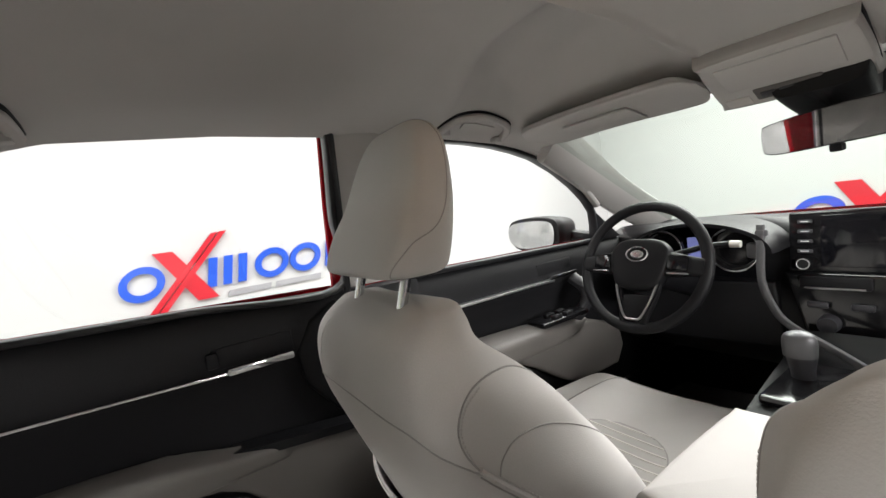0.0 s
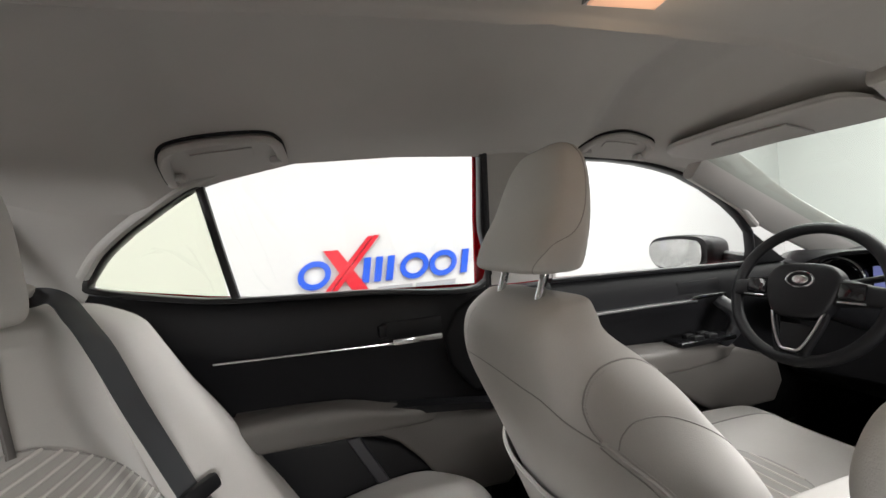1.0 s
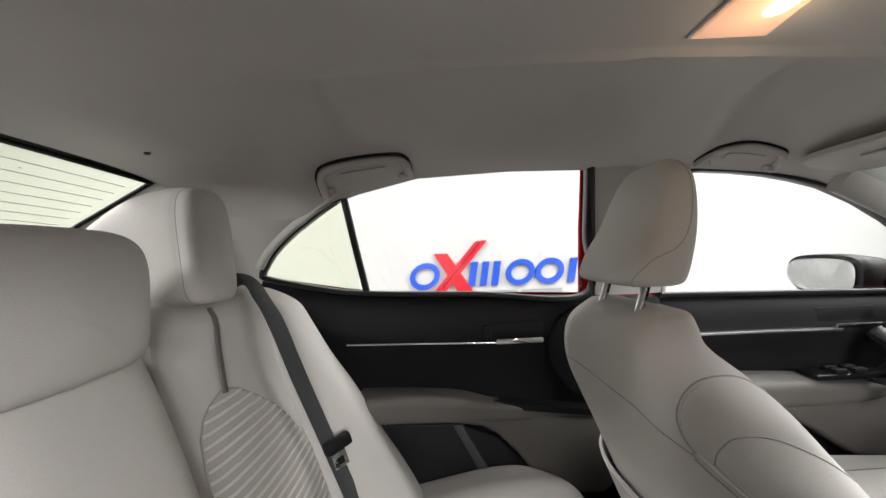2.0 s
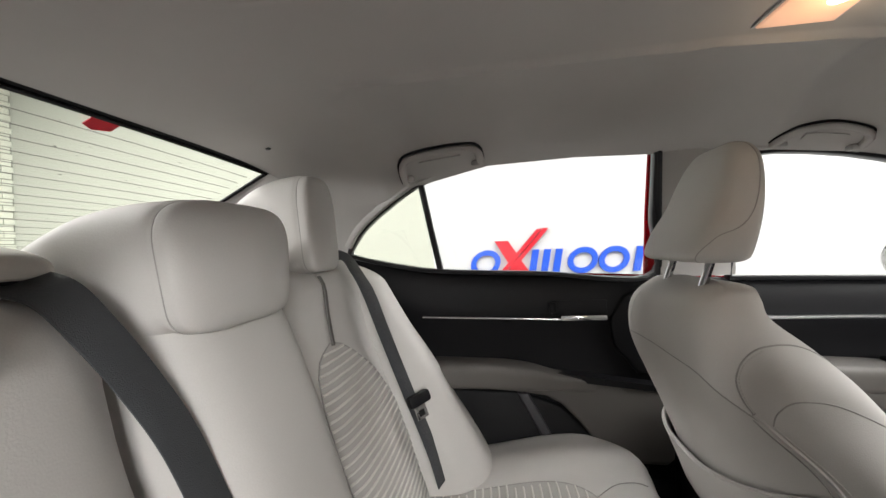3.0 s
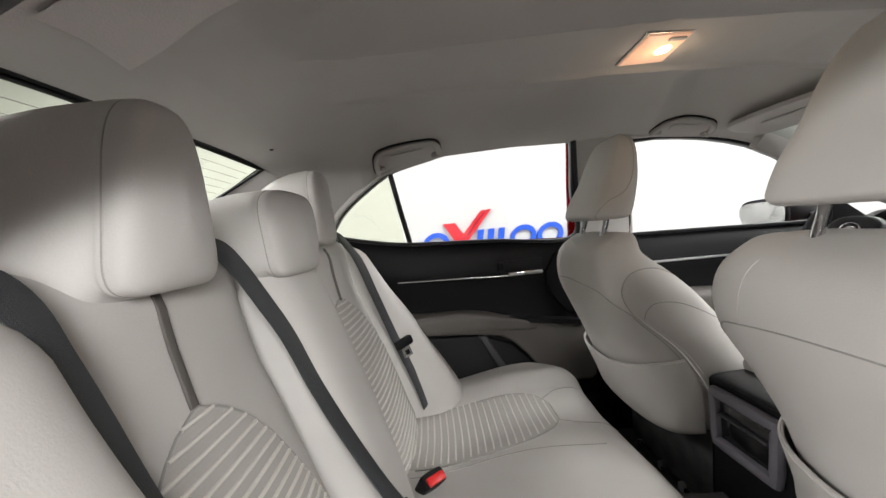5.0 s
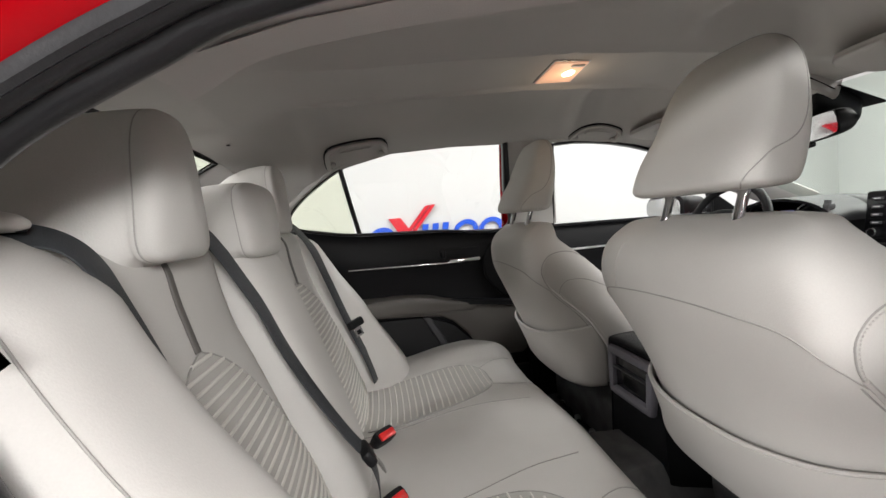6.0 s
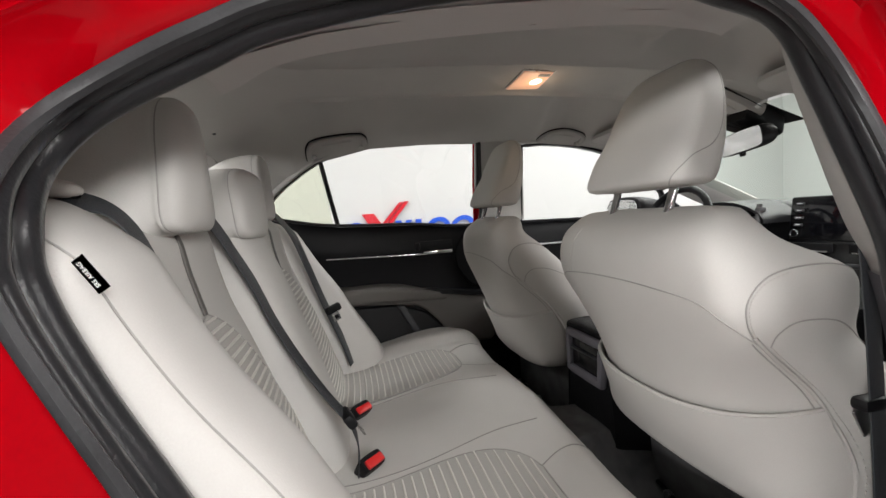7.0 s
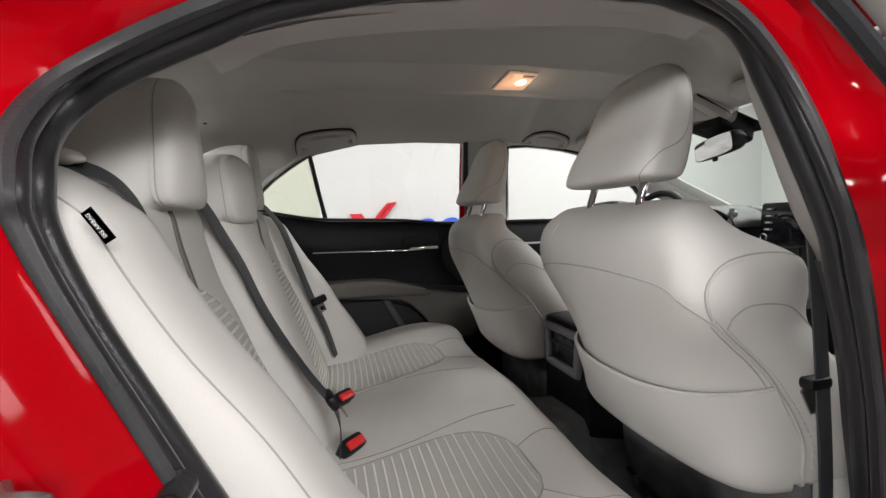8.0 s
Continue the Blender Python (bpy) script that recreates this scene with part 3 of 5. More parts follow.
def corners(pts, r=3):
    """Points with short straight runs kept, for frames with firm corners."""
    out = []
    p = np.array(pts, float)
    for i in range(len(p)):
        q = p[(i + 1) % len(p)]
        for t in np.linspace(0, 1, r, endpoint=False):
            out.append(tuple(p[i] * (1 - t) + q * t))
    return out


REAR_MAIN = [(-0.328, 1.002), (-0.350, 1.126), (-0.374, 1.254), (-0.30, 1.277), (-0.193, 1.300), (-0.08, 1.310), (0.038, 1.314), (0.15, 1.314), (0.252, 1.309), (0.257, 1.295), (0.246, 1.13), (0.236, 0.972), (-0.05, 0.986)]
REAR_QTR = [(-0.354, 1.003), (-0.47, 1.022), (-0.585, 1.050), (-0.598, 1.062), (-0.588, 1.085), (-0.567, 1.117), (-0.532, 1.150), (-0.494, 1.180), (-0.45, 1.210), (-0.392, 1.247), (-0.368, 1.122)]
REAR_ALL = [(-0.05, 0.985), (-0.34, 1.000), (-0.47, 1.020), (-0.588, 1.048), (-0.602, 1.062), (-0.590, 1.085), (-0.567, 1.118), (-0.532, 1.152), (-0.494, 1.182), (-0.395, 1.249), (-0.30, 1.280), (-0.193, 1.303), (-0.08, 1.313), (0.038, 1.317), (0.15, 1.317), (0.250, 1.313), (0.260, 1.30), (0.248, 1.13), (0.237, 0.970)]


def rear_door():
    d = thing("door_1", "closed black rear car door with taupe armrest and chrome strip", "car door", "car doors", "structure")
    belt = ((-0.62, 1.045), (-0.55, 1.032), (-0.34, 0.994), (0.24, 0.966), (0.30, 0.962))
    panel("panel", np.linspace(-0.62, 0.30, 40), DOOR_PROF, belt, d)
    part("window_seal", sweep(outline3(REAR_ALL, 120), rect(0.012, 0.03, 0.3), True, up=(1, 0, 0)), RUBBER, d)
    poly_glass(REAR_MAIN, GLASS_CLEAR, d)
    poly_glass(REAR_QTR, GLASS_REAR, d, "quarter_pane")
    part("divider", sweep([W(-0.384, 1.252), W(-0.360, 1.122), W(-0.336, 1.0)], rect(0.018, 0.02, 0.3), up=(1, 0, 0)), RUBBER, d, "black upright window bar")
    strip("chrome_strip", [(-0.688, -0.395, 0.866), (-0.688, -0.2, 0.860), (-0.688, 0.01, 0.853)], 0.006, 0.007, CHROME, d, "thin chrome strip")
    bm = box(-0.672, 0.058, 0.860, 0.014, 0.125, 0.016, 0.005)
    part("door_handle", bm, CHROME, d, "chrome inner door handle")
    part("handle_cup", box(-0.692, 0.05, 0.885, 0.006, 0.15, 0.042, 0.002), BLACK, d)
    part("lock_tab", box(-0.676, -0.025, 0.888, 0.012, 0.02, 0.03, 0.004), BLACK, d)
    # raised bow in front of the handle
    part("front_bow", prism([(0.13, 0.855), (0.165, 0.915), (0.22, 0.945), (0.30, 0.945), (0.30, 0.70), (0.20, 0.70), (0.14, 0.78)], lambda a, b, q: (-0.70 + q, a, b), 0, 0.016, 0.01), BLACK, d)
    arm = [(-0.36, 0.748), (-0.226, 0.744), (-0.12, 0.735), (-0.06, 0.712), (0.035, 0.694), (0.15, 0.677), (0.270, 0.660), (0.288, 0.645), (0.290, 0.58), (0.282, 0.475), (0.262, 0.458), (0.150, 0.462), (0.09, 0.500), (0.04, 0.570), (-0.01, 0.622), (-0.05, 0.645), (-0.12, 0.655), (-0.36, 0.672)]
    part("lower_panel", prism(arm, lambda a, b, q: (-0.70 + q, a, b), 0, 0.040, 0.012), TRIM_DK, d, "taupe padded door panel")
    loops = []
    for y, w, h, zc in ((-0.40, 0.07, 0.05, 0.712), (-0.36, 0.085, 0.062, 0.712), (-0.22, 0.09, 0.066, 0.712), (-0.11, 0.085, 0.060, 0.705), (-0.03, 0.06, 0.046, 0.690), (0.06, 0.035, 0.034, 0.675), (0.16, 0.015, 0.02, 0.66)):
        loops.append([(-0.69 + w * c, y, zc + h / 2 * s) for c, s in ((0, 1), (0.75, 1.0), (0.98, 0.7), (1, 0), (0.94, -0.75), (0.7, -1), (0, -1))])
    part("armrest", grid_bm(skin(loops, 28, 30)), TRIM_DK, d, "taupe armrest pad")
    part("cup_tray", prism([(-0.02, 0.712), (0.25, 0.676), (0.25, 0.66), (0.0, 0.69)], lambda a, b, q: (-0.70 + q, a, b), 0, 0.046), BLACK, d)
    part("pocket", prism([(-0.40, 0.66), (-0.12, 0.65), (-0.01, 0.61), (0.06, 0.54), (0.10, 0.50), (0.22, 0.47), (0.22, 0.36), (-0.45, 0.36)], lambda a, b, q: (-0.70 + q, a, b), 0, 0.018, 0.008), BLACK, d)
    part("pocket_rib", prism([(-0.13, 0.65), (-0.10, 0.65), (0.02, 0.42), (-0.01, 0.42)], lambda a, b, q: (-0.70 + q, a, b), 0, 0.03, 0.005), CHARCOAL, d)
    part("outer_skin", sheet_bm([[(-0.80 - 0.09 * math.sin(min(1, t * 2) * 1.57), y, along(y, belt) - 0.7 * t) for t in np.linspace(0, 1, 14)] for y in np.linspace(-0.62, 0.31, 10)]), RED, d)
    part("frame_edge", sweep([W(0.277, 1.33) + np.array((-0.05, 0, 0)), W(0.262, 1.15) + np.array((-0.05, 0, 0)), W(0.252, 0.955) + np.array((-0.05, 0, 0))], rect(0.03, 0.014, 0.3), up=(1, 0, 0)), RED, d, "red painted door frame edge")
    return d


rear_door()

FRONT_WIN = [(0.435, 0.959), (0.445, 1.13), (0.462, 1.284), (0.56, 1.289), (0.645, 1.283), (0.729, 1.272), (0.81, 1.255), (0.886, 1.233), (0.98, 1.188), (1.063, 1.134), (1.12, 1.085), (1.155, 1.04), (1.16, 0.99), (1.155, 0.940), (0.8, 0.950)]


def front_door(right):
    flip = mirrored if right else (lambda b: b)
    before = set(bpy.data.objects)
    d = thing("door_2" if not right else "door_3", "closed black front car door with taupe lower panel and satin strip", "car door", "car doors", "structure")
    belt = ((0.42, 0.956), (1.0, 0.940), (1.45, 0.930))
    panel("panel", np.linspace(0.44, 1.45, 40), DOOR_PROF, belt, d)
    part("window_seal", sweep(np.array([W(*p) for p in corners(FRONT_WIN, 4)]), rect(0.012, 0.03, 0.3), True, up=(1, 0, 0)), RUBBER, d)
    poly_glass(FRONT_WIN, GLASS_CLEAR, d)
    part("mirror_patch", prism([(1.155, 0.935), (1.158, 1.04), (1.30, 0.935)], lambda a, b, q: tuple(W(a, b) + np.array((q, 0, 0))), -0.01, 0.012, 0.003), BLACK, d)
    strip("chrome_strip", [(-0.684, 0.45, 0.852), (-0.682, 0.75, 0.850), (-0.678, 0.92, 0.848)], 0.008, 0.019, SATIN_BR, d, "wide satin silver strip")
    part("door_handle", box(-0.672, 0.965, 0.858, 0.014, 0.13, 0.012, 0.004), CHROME, d, "chrome inner door handle")
    part("handle_cup", box(-0.694, 0.95, 0.885, 0.006, 0.16, 0.040, 0.003), BLACK, d)
    arm = [(0.46, 0.735), (0.60, 0.735), (0.80, 0.715), (1.05, 0.69), (1.20, 0.64), (1.22, 0.56), (1.18, 0.50), (0.95, 0.50), (0.80, 0.60), (0.70, 0.655), (0.46, 0.66)]
    part("lower_panel", prism(arm, lambda a, b, q: (-0.70 + q, a, b), 0, 0.05, 0.014), TRIM_DK, d, "taupe padded door panel")
    loops = []
    for y, w, h, zc in ((0.45, 0.09, 0.06, 0.715), (0.60, 0.10, 0.068, 0.713), (0.78, 0.095, 0.066, 0.705), (0.92, 0.07, 0.05, 0.695), (1.04, 0.03, 0.03, 0.685)):
        loops.append([(-0.69 + w * c, y, zc + h / 2 * s) for c, s in ((0, 1), (0.75, 1.0), (0.98, 0.7), (1, 0), (0.94, -0.75), (0.7, -1), (0, -1))])
    part("armrest", grid_bm(skin(loops, 28, 26)), TRIM_DK, d, "taupe armrest pad")
    part("switch_panel", box(-0.635, 0.88, 0.745, 0.07, 0.20, 0.016, 0.006), BLACK_GL, d)
    for k in range(4):
        part("switch", box(-0.645 + 0.03 * (k % 2), 0.85 + 0.05 * (k // 2), 0.757, 0.02, 0.032, 0.012, 0.004), BLACK, d)
    part("pull_bow", sweep(spline([(-0.69, 1.02, 0.84), (-0.655, 1.04, 0.80), (-0.65, 1.03, 0.75), (-0.66, 0.98, 0.71)], 16), rect(0.04, 0.03, 0.4), up=(1, 0, 0)), CHARCOAL, d)
    part("outer_skin", sheet_bm([[(-0.80 - 0.09 * math.sin(min(1, t * 2) * 1.57), y, along(y, belt) - 0.7 * t) for t in np.linspace(0, 1, 14)] for y in np.linspace(0.32, 1.5, 10)]), RED, d)
    # mirror outside
    out = thing("side_mirror", "black door mirror housing with a clear mirror glass", "car mirror", "side mirrors")
    loops = []
    for y, k in ((1.172, 1.02), (1.20, 1.06), (1.25, 0.98), (1.31, 0.8), (1.35, 0.4)):
        loops.append([(-0.985 + 0.135 * k * a, y, 0.965 + 0.066 * k * b) for a, b in ((-1, 0.1), (-0.8, 0.85), (-0.2, 1.02), (0.5, 1.0), (0.92, 0.75), (1.0, 0.0), (0.85, -0.8), (0.1, -1.0), (-0.7, -0.8))])
    part("housing", grid_bm(skin(loops, 40, 20)), CHARCOAL if right else BLACK, out)
    face = spline([(-0.985 + 0.120 * a, 1.158 + 0.006 * a + 0.003 * b, 0.966 + 0.055 * b) for a, b in ((-1, 0.1), (-0.8, 0.85), (-0.2, 1.02), (0.5, 1.0), (0.92, 0.75), (1.0, 0.0), (0.85, -0.8), (0.1, -1.0), (-0.7, -0.8))], 40, True)
    bm = bmesh.new()
    bm.faces.new([bm.verts.new(p) for p in face])
    bmesh.ops.solidify(bm, geom=bm.faces[:], thickness=-0.003)
    part("mirror_glass", bm, MIRROR, out, smooth=False)
    part("stalk", sweep(spline([(-0.86, 1.27, 0.945), (-0.80, 1.28, 0.935), (-0.72, 1.26, 0.93)], 10), rect(0.05, 0.05, 0.4)), BLACK, out)
    if right:
        for ob in set(bpy.data.objects) - before:
            if ob.type == "MESH":
                ob.data.transform(Matrix.Diagonal((-1, 1, 1, 1)))
                ob.data.flip_normals()


front_door(False)
front_door(True)

# left middle pillar with its grey cover
pil = thing("middle_pillar", "dark grey cover of the pillar between the car doors", "pillar", kind="structure")
g = [[W(y, z) + np.array((0.012 + 0.014 * math.sin(math.pi * t), 0, 0)) for t, y in zip(np.linspace(0, 1, 8), np.linspace(0.272 - 0.03 * (1.3 - z), 0.462 - 0.04 * (1.3 - z), 8))] for z in np.linspace(1.325, 0.968, 14)]
part("cover", sheet_bm(g, -0.01), TRIM, pil)
part("lower_cover", box(-0.70, 0.37, 0.62, 0.05, 0.15, 0.68, 0.02), BLACK, pil)
part("seal", sweep([W(0.268, 1.32) + np.array((0.012, 0, 0)), W(0.262, 1.15) + np.array((0.012, 0, 0)), W(0.252, 0.955) + np.array((0.012, 0, 0))], disc(0.008, 8), up=(1, 0, 0)), RUBBER, pil)
part("skin", box(-0.80, 0.385, 0.9, 0.03, 0.15, 1.0, 0.01), RED, pil)
# grey trim that hides the joint of headliner and door frames
lip = [W(y, z + 0.010) + np.array((0.014, 0, 0)) for y, z in spline([(-0.602, 1.07), (-0.567, 1.122), (-0.494, 1.184), (-0.39, 1.25), (-0.193, 1.305), (0.038, 1.318), (0.25, 1.316), (0.46, 1.292), (0.60, 1.29), (0.75, 1.272), (0.9, 1.234), (1.06, 1.142), (1.16, 1.05)], 80)]
tagged(part("trim", sweep(lip, rect(0.020, 0.034, 0.4), up=(1, 0, 0)), TRIM), "grey plastic edge trim over the door windows", "trim", "", "structure")
fill = [W(y, z) + np.array((-0.015, 0, 0.022)) for y, z in spline([(-0.43, 1.248), (-0.39, 1.265), (-0.193, 1.32), (0.038, 1.335), (0.25, 1.335), (0.46, 1.32), (0.60, 1.31), (0.75, 1.29), (0.9, 1.26), (1.06, 1.17), (1.2, 1.06)], 60)]
part("rail_filler", sweep(fill, rect(0.06, 0.05, 0.2), up=(1, 0, 0)), RED, car)
rfill = [(0.675, y, z) for y, z in ((0.32, 1.275), (0.5, 1.275), (0.8, 1.26), (0.95, 1.22))]
part("rail_filler", sweep(rfill, rect(0.05, 0.08, 0.2), up=(1, 0, 0)), RED, car)

# ---------------------------------------------------------------- front seats
BACK_ROWS = (  # z, half width, rear middle, side, front bolster, front middle
    (0.990, 0.090, 0.208, 0.216, 0.232, 0.228),
    (0.984, 0.138, 0.184, 0.202, 0.244, 0.238),
    (0.964, 0.155, 0.146, 0.190, 0.248, 0.238),
    (0.935, 0.172, 0.124, 0.184, 0.252, 0.235),
    (0.890, 0.192, 0.118, 0.195, 0.300, 0.262),
    (0.840, 0.203, 0.122, 0.220, 0.350, 0.290),
    (0.780, 0.212, 0.142, 0.262, 0.398, 0.322),
    (0.700, 0.222, 0.174, 0.330, 0.462, 0.366),
    (0.600, 0.228, 0.214, 0.395, 0.522, 0.412),
    (0.545, 0.226, 0.238, 0.408, 0.538, 0.436),
    (0.520, 0.222, 0.250, 0.412, 0.536, 0.446),
    (0.511, 0.208, 0.268, 0.416, 0.525, 0.452),
)


def front_seat(cx, dy, label, wide, head, shoulder):
    st = thing("front_seat", label, "car seat", "front seats", loc=(cx, dy, 0))
    loops = []
    for z, w, rc, sy, fb, fc in BACK_ROWS[::-1]:
        k = smooth01(z, 0.76, 0.90) * shoulder
        w *= wide * (1 + shoulder * along(z, ((0.74, 0.0), (0.80, 0.03), (0.84, 0.08), (0.89, 0.14), (0.935, 0.18), (0.964, 0.18), (0.984, 0.14))))
        sq = max(smooth01(z, 0.70, 0.88), 1.1 * (1 - smooth01(z, 0.52, 0.68)))
        fl = k * (1 - smooth01(z, 0.90, 0.955))
        fb, fc = fb + 0.045 * fl, fc + 0.02 * fl
        half = [(0.35 * w, rc + 0.02 * (sy - rc)), (0.68 * w, rc + (0.20 - 0.10 * sq) * (sy - rc)), (0.90 * w, rc + (0.58 - 0.26 * sq) * (sy - rc)), (w, sy + 0.1 * (fb - sy) - 0.012 * sq), ((0.985 + 0.09 * fl) * w, sy + 0.6 * (fb - sy)), ((0.88 + 0.10 * fl) * w, fb), (0.68 * w, fb * 0.85 + fc * 0.15), (0.42 * w, fc * 0.9 + fb * 0.1)]
        lp = [(0, rc, z)] + [(a, b, z) for a, b in half] + [(0, fc, z)] + [(-a, b, z) for a, b in half[::-1]]
        loops.append(lp)
    g = skin(loops, 144, 90)
    # raised shoulders with a trough between them for the headrest posts
    for p in g.reshape(-1, 3):
        ax, lift = abs(p[0]), smooth01(p[2], 0.93, 0.985)
        p[2] += 0.012 * math.exp(-((ax - 0.15) / 0.032) ** 2) * lift
        low = (1 - smooth01(ax, 0.088, 0.125)) * (p[2] > 0.95)
        p[2] -= 0.80 * (p[2] - 0.95) * low
    part("backrest", grid_bm(g), LEATHER, st, "pale grey leatherette backrest")
    # v runs from the bottom (0) to the top (1); a = 0 is the rear middle
    zs = np.interp(np.linspace(0, 1, 200), np.linspace(0, 1, len(loops)), [l[0][2] for l in loops])

    def v(z):
        return float(np.interp(z, zs, np.linspace(0, 1, 200)))

    for sgn in (1, -1):
        s = lambda way: [(sgn * a, q) for a, q in way]
        # upright seam down the side to the V, and on along the edge to the cushion
        part("side_seam", seam(g, s([(0.34, v(0.87)), (0.31, v(0.895)), (0.275, v(0.902)), (0.240, v(0.898)), (0.212, v(0.882)), (0.192, v(0.855)), (0.181, v(0.82)), (0.178, v(0.79))]), 0.0013), SEAM, st)
        part("edge_piping", seam(g, s([(0.180, v(0.80)), (0.184, v(0.76)), (0.190, v(0.68)), (0.195, v(0.60)), (0.198, v(0.50)), (0.200, v(0.42))]), 0.0036, 0.001), PIPING, st, "raised seam piping")
        part("edge_seam", seam(g, s([(0.173, v(0.79)), (0.176, v(0.76)), (0.182, v(0.68)), (0.187, v(0.60)), (0.190, v(0.50)), (0.192, v(0.42))]), 0.0012), SEAM, st)
        part("stitching", stitches(g, s([(0.181, v(0.795)), (0.184, v(0.82)), (0.195, v(0.855)), (0.215, v(0.880)), (0.242, v(0.895))]), 26), PIPING, st)
        part("stitching", stitches(g, s([(0.189, v(0.785)), (0.192, v(0.74)), (0.197, v(0.68)), (0.202, v(0.60)), (0.205, v(0.50))]), 46), PIPING, st)
        part("bolster_seam", seam(g, s([(0.188, v(0.785)), (0.206, v(0.806)), (0.232, v(0.822)), (0.265, v(0.818)), (0.30, v(0.79)), (0.335, v(0.74))]), 0.0012), SEAM, st)
    # curved seam across the rear, stem to the top, map pocket edge
    rear = [(-0.178, v(0.79)), (-0.16, v(0.82)), (-0.13, v(0.852)), (-0.06, v(0.865)), (0.0, v(0.868)), (0.06, v(0.865)), (0.13, v(0.852)), (0.16, v(0.82)), (0.178, v(0.79))]
    part("rear_seam", seam(g, rear, 0.0013, n=80), SEAM, st)
    part("stem_seam", seam(g, [(-0.09, v(0.862)), (-0.088, v(0.91)), (-0.085, v(0.955))], 0.0012), PIPING, st)
    # map pocket: a second skin a little off the lower rear
    ua = np.linspace(-0.187, 0.187, 61)
    rows = []
    for t in np.linspace(0, 1, 24):
        row = []
        for a in ua:
            top = v(0.655 + 0.035 * (abs(a) / 0.2) ** 1.6)
            q = 0.02 + (top - 0.02) * t
            row.append(on(g, a, q, 0.010 * (1 - (abs(a) / 0.2) ** 4) + 0.002))
        rows.append(row)
    part("map_pocket", sheet_bm(rows, -0.005), LEATHER, st, "pale grey map pocket")
    part("pocket_hem", tube(rows[-1], 0.0035, 6), PIPING, st)
    # top plate with post collars
    part("top_panel", grid_bm(skin([[(a * k, 0.172 + b * k, z) for a, b in ((-0.115, 0), (-0.10, 0.028), (0, 0.032), (0.10, 0.028), (0.115, 0), (0.10, -0.022), (0, -0.03), (-0.10, -0.022))] for z, k in ((0.925, 1.05), (0.945, 1.0), (0.952, 0.9), (0.954, 0.6))], 40, 12)), LEATHER_IN, st)
    # head restraint
    hl = []
    for z, w, y0, y1, rr in ((1.012, 0.095, 0.185, 0.245, 0.5), (1.016, 0.122, 0.158, 0.262, 0.6), (1.030, 0.132, 0.148, 0.272, 0.7), (1.080, 0.132, 0.166, 0.284, 0.75), (1.130, 0.124, 0.194, 0.293, 0.75), (1.180, 0.113, 0.216, 0.297, 0.7), (1.215, 0.098, 0.232, 0.296, 0.65), (1.238, 0.072, 0.246, 0.288, 0.5), (1.245, 0.040, 0.258, 0.278, 0.4)):
        ym, h = (y0 + y1) / 2, (y1 - y0) / 2
        z += 0.012 * (1 - smooth01(z, 1.03, 1.12))
        z, w = 1.0 + (z - 1.0) * head + 0.2 * (head - 1), w * head
        hl.append([(w * math.copysign(abs(math.cos(t)) ** (0.40 if math.sin(t) < 0 else 0.6), math.cos(t)), ym + h * math.copysign(abs(math.sin(t)) ** (0.50 if math.sin(t) < 0 else 0.75), math.sin(t)), z) for t in np.linspace(-math.pi / 2, 1.5 * math.pi, 32, endpoint=False)])
    hg = skin(hl, 96, 50)
    hr = part("headrest", grid_bm(hg), LEATHER, st, "pale grey head restraint")
    for sgn in (1, -1):
        part("headrest_seam", seam(hg, [(sgn * a, q) for a, q in ((0.125, 0.08), (0.13, 0.18), (0.15, 0.26), (0.20, 0.325), (0.25, 0.38), (0.275, 0.47), (0.284, 0.62), (0.272, 0.78), (0.235, 0.90), (0.13, 0.955), (0.0, 0.965))], 0.0010, n=60), SEAM, hr)
    for a in (-0.076, 0.076):
        post = part("post", tube([(a, 0.176, 0.940), (a, 0.190, 0.985), (a, 0.202, 1.02), (a, 0.214, 1.07)], 0.0075, 12, up=(1, 0, 0)), CHROME, st, "chrome headrest post")
        part("collar", grid_bm(skin([[(a + r * math.cos(t), 0.182 + r * 0.8 * math.sin(t), z) for t in np.linspace(0, 2 * math.pi, 12, endpoint=False)] for z, r in ((0.940, 0.024), (0.955, 0.023), (0.961, 0.019), (0.963, 0.009))], 24, 8)), IVORY, post)
    # seat cushion
    cl = []
    for y, w, top, mid, bot in ((0.40, 0.19, 0.50, 0.49, 0.34), (0.46, 0.235, 0.545, 0.505, 0.31), (0.60, 0.25, 0.56, 0.515, 0.30), (0.75, 0.252, 0.555, 0.525, 0.30), (0.88, 0.25, 0.55, 0.537, 0.31), (0.97, 0.24, 0.545, 0.54, 0.33), (1.01, 0.21, 0.525, 0.525, 0.36), (1.025, 0.16, 0.49, 0.49, 0.40)):
        cl.append([(0, y, mid), (0.5 * w, y, mid + 0.003), (0.78 * w, y, (mid + top) / 2 + 0.008), (0.93 * w, y, top), (w, y, top - 0.05), (w, y, bot + 0.05), (0.8 * w, y, bot), (0, y, bot), (-0.8 * w, y, bot), (-w, y, bot + 0.05), (-w, y, top - 0.05), (-0.93 * w, y, top), (-0.78 * w, y, (mid + top) / 2 + 0.008), (-0.5 * w, y, mid + 0.003)])
    cg = skin(cl, 72, 50)
    cu = part("cushion", grid_bm(cg), LEATHER, st, "pale grey seat cushion")
    for sgn in (1, -1):
        part("cushion_seam", tube([on(cg, sgn * (0.115 + 0.01 * math.sin(5 * q)), q, 0.0) for q in np.linspace(0.1, 0.93, 30)], 0.002, 6), SEAM, cu)
    part("cross_seam", seam(cg, [(-0.12, 0.80), (0.0, 0.76), (0.12, 0.80)], 0.002), SEAM, cu)

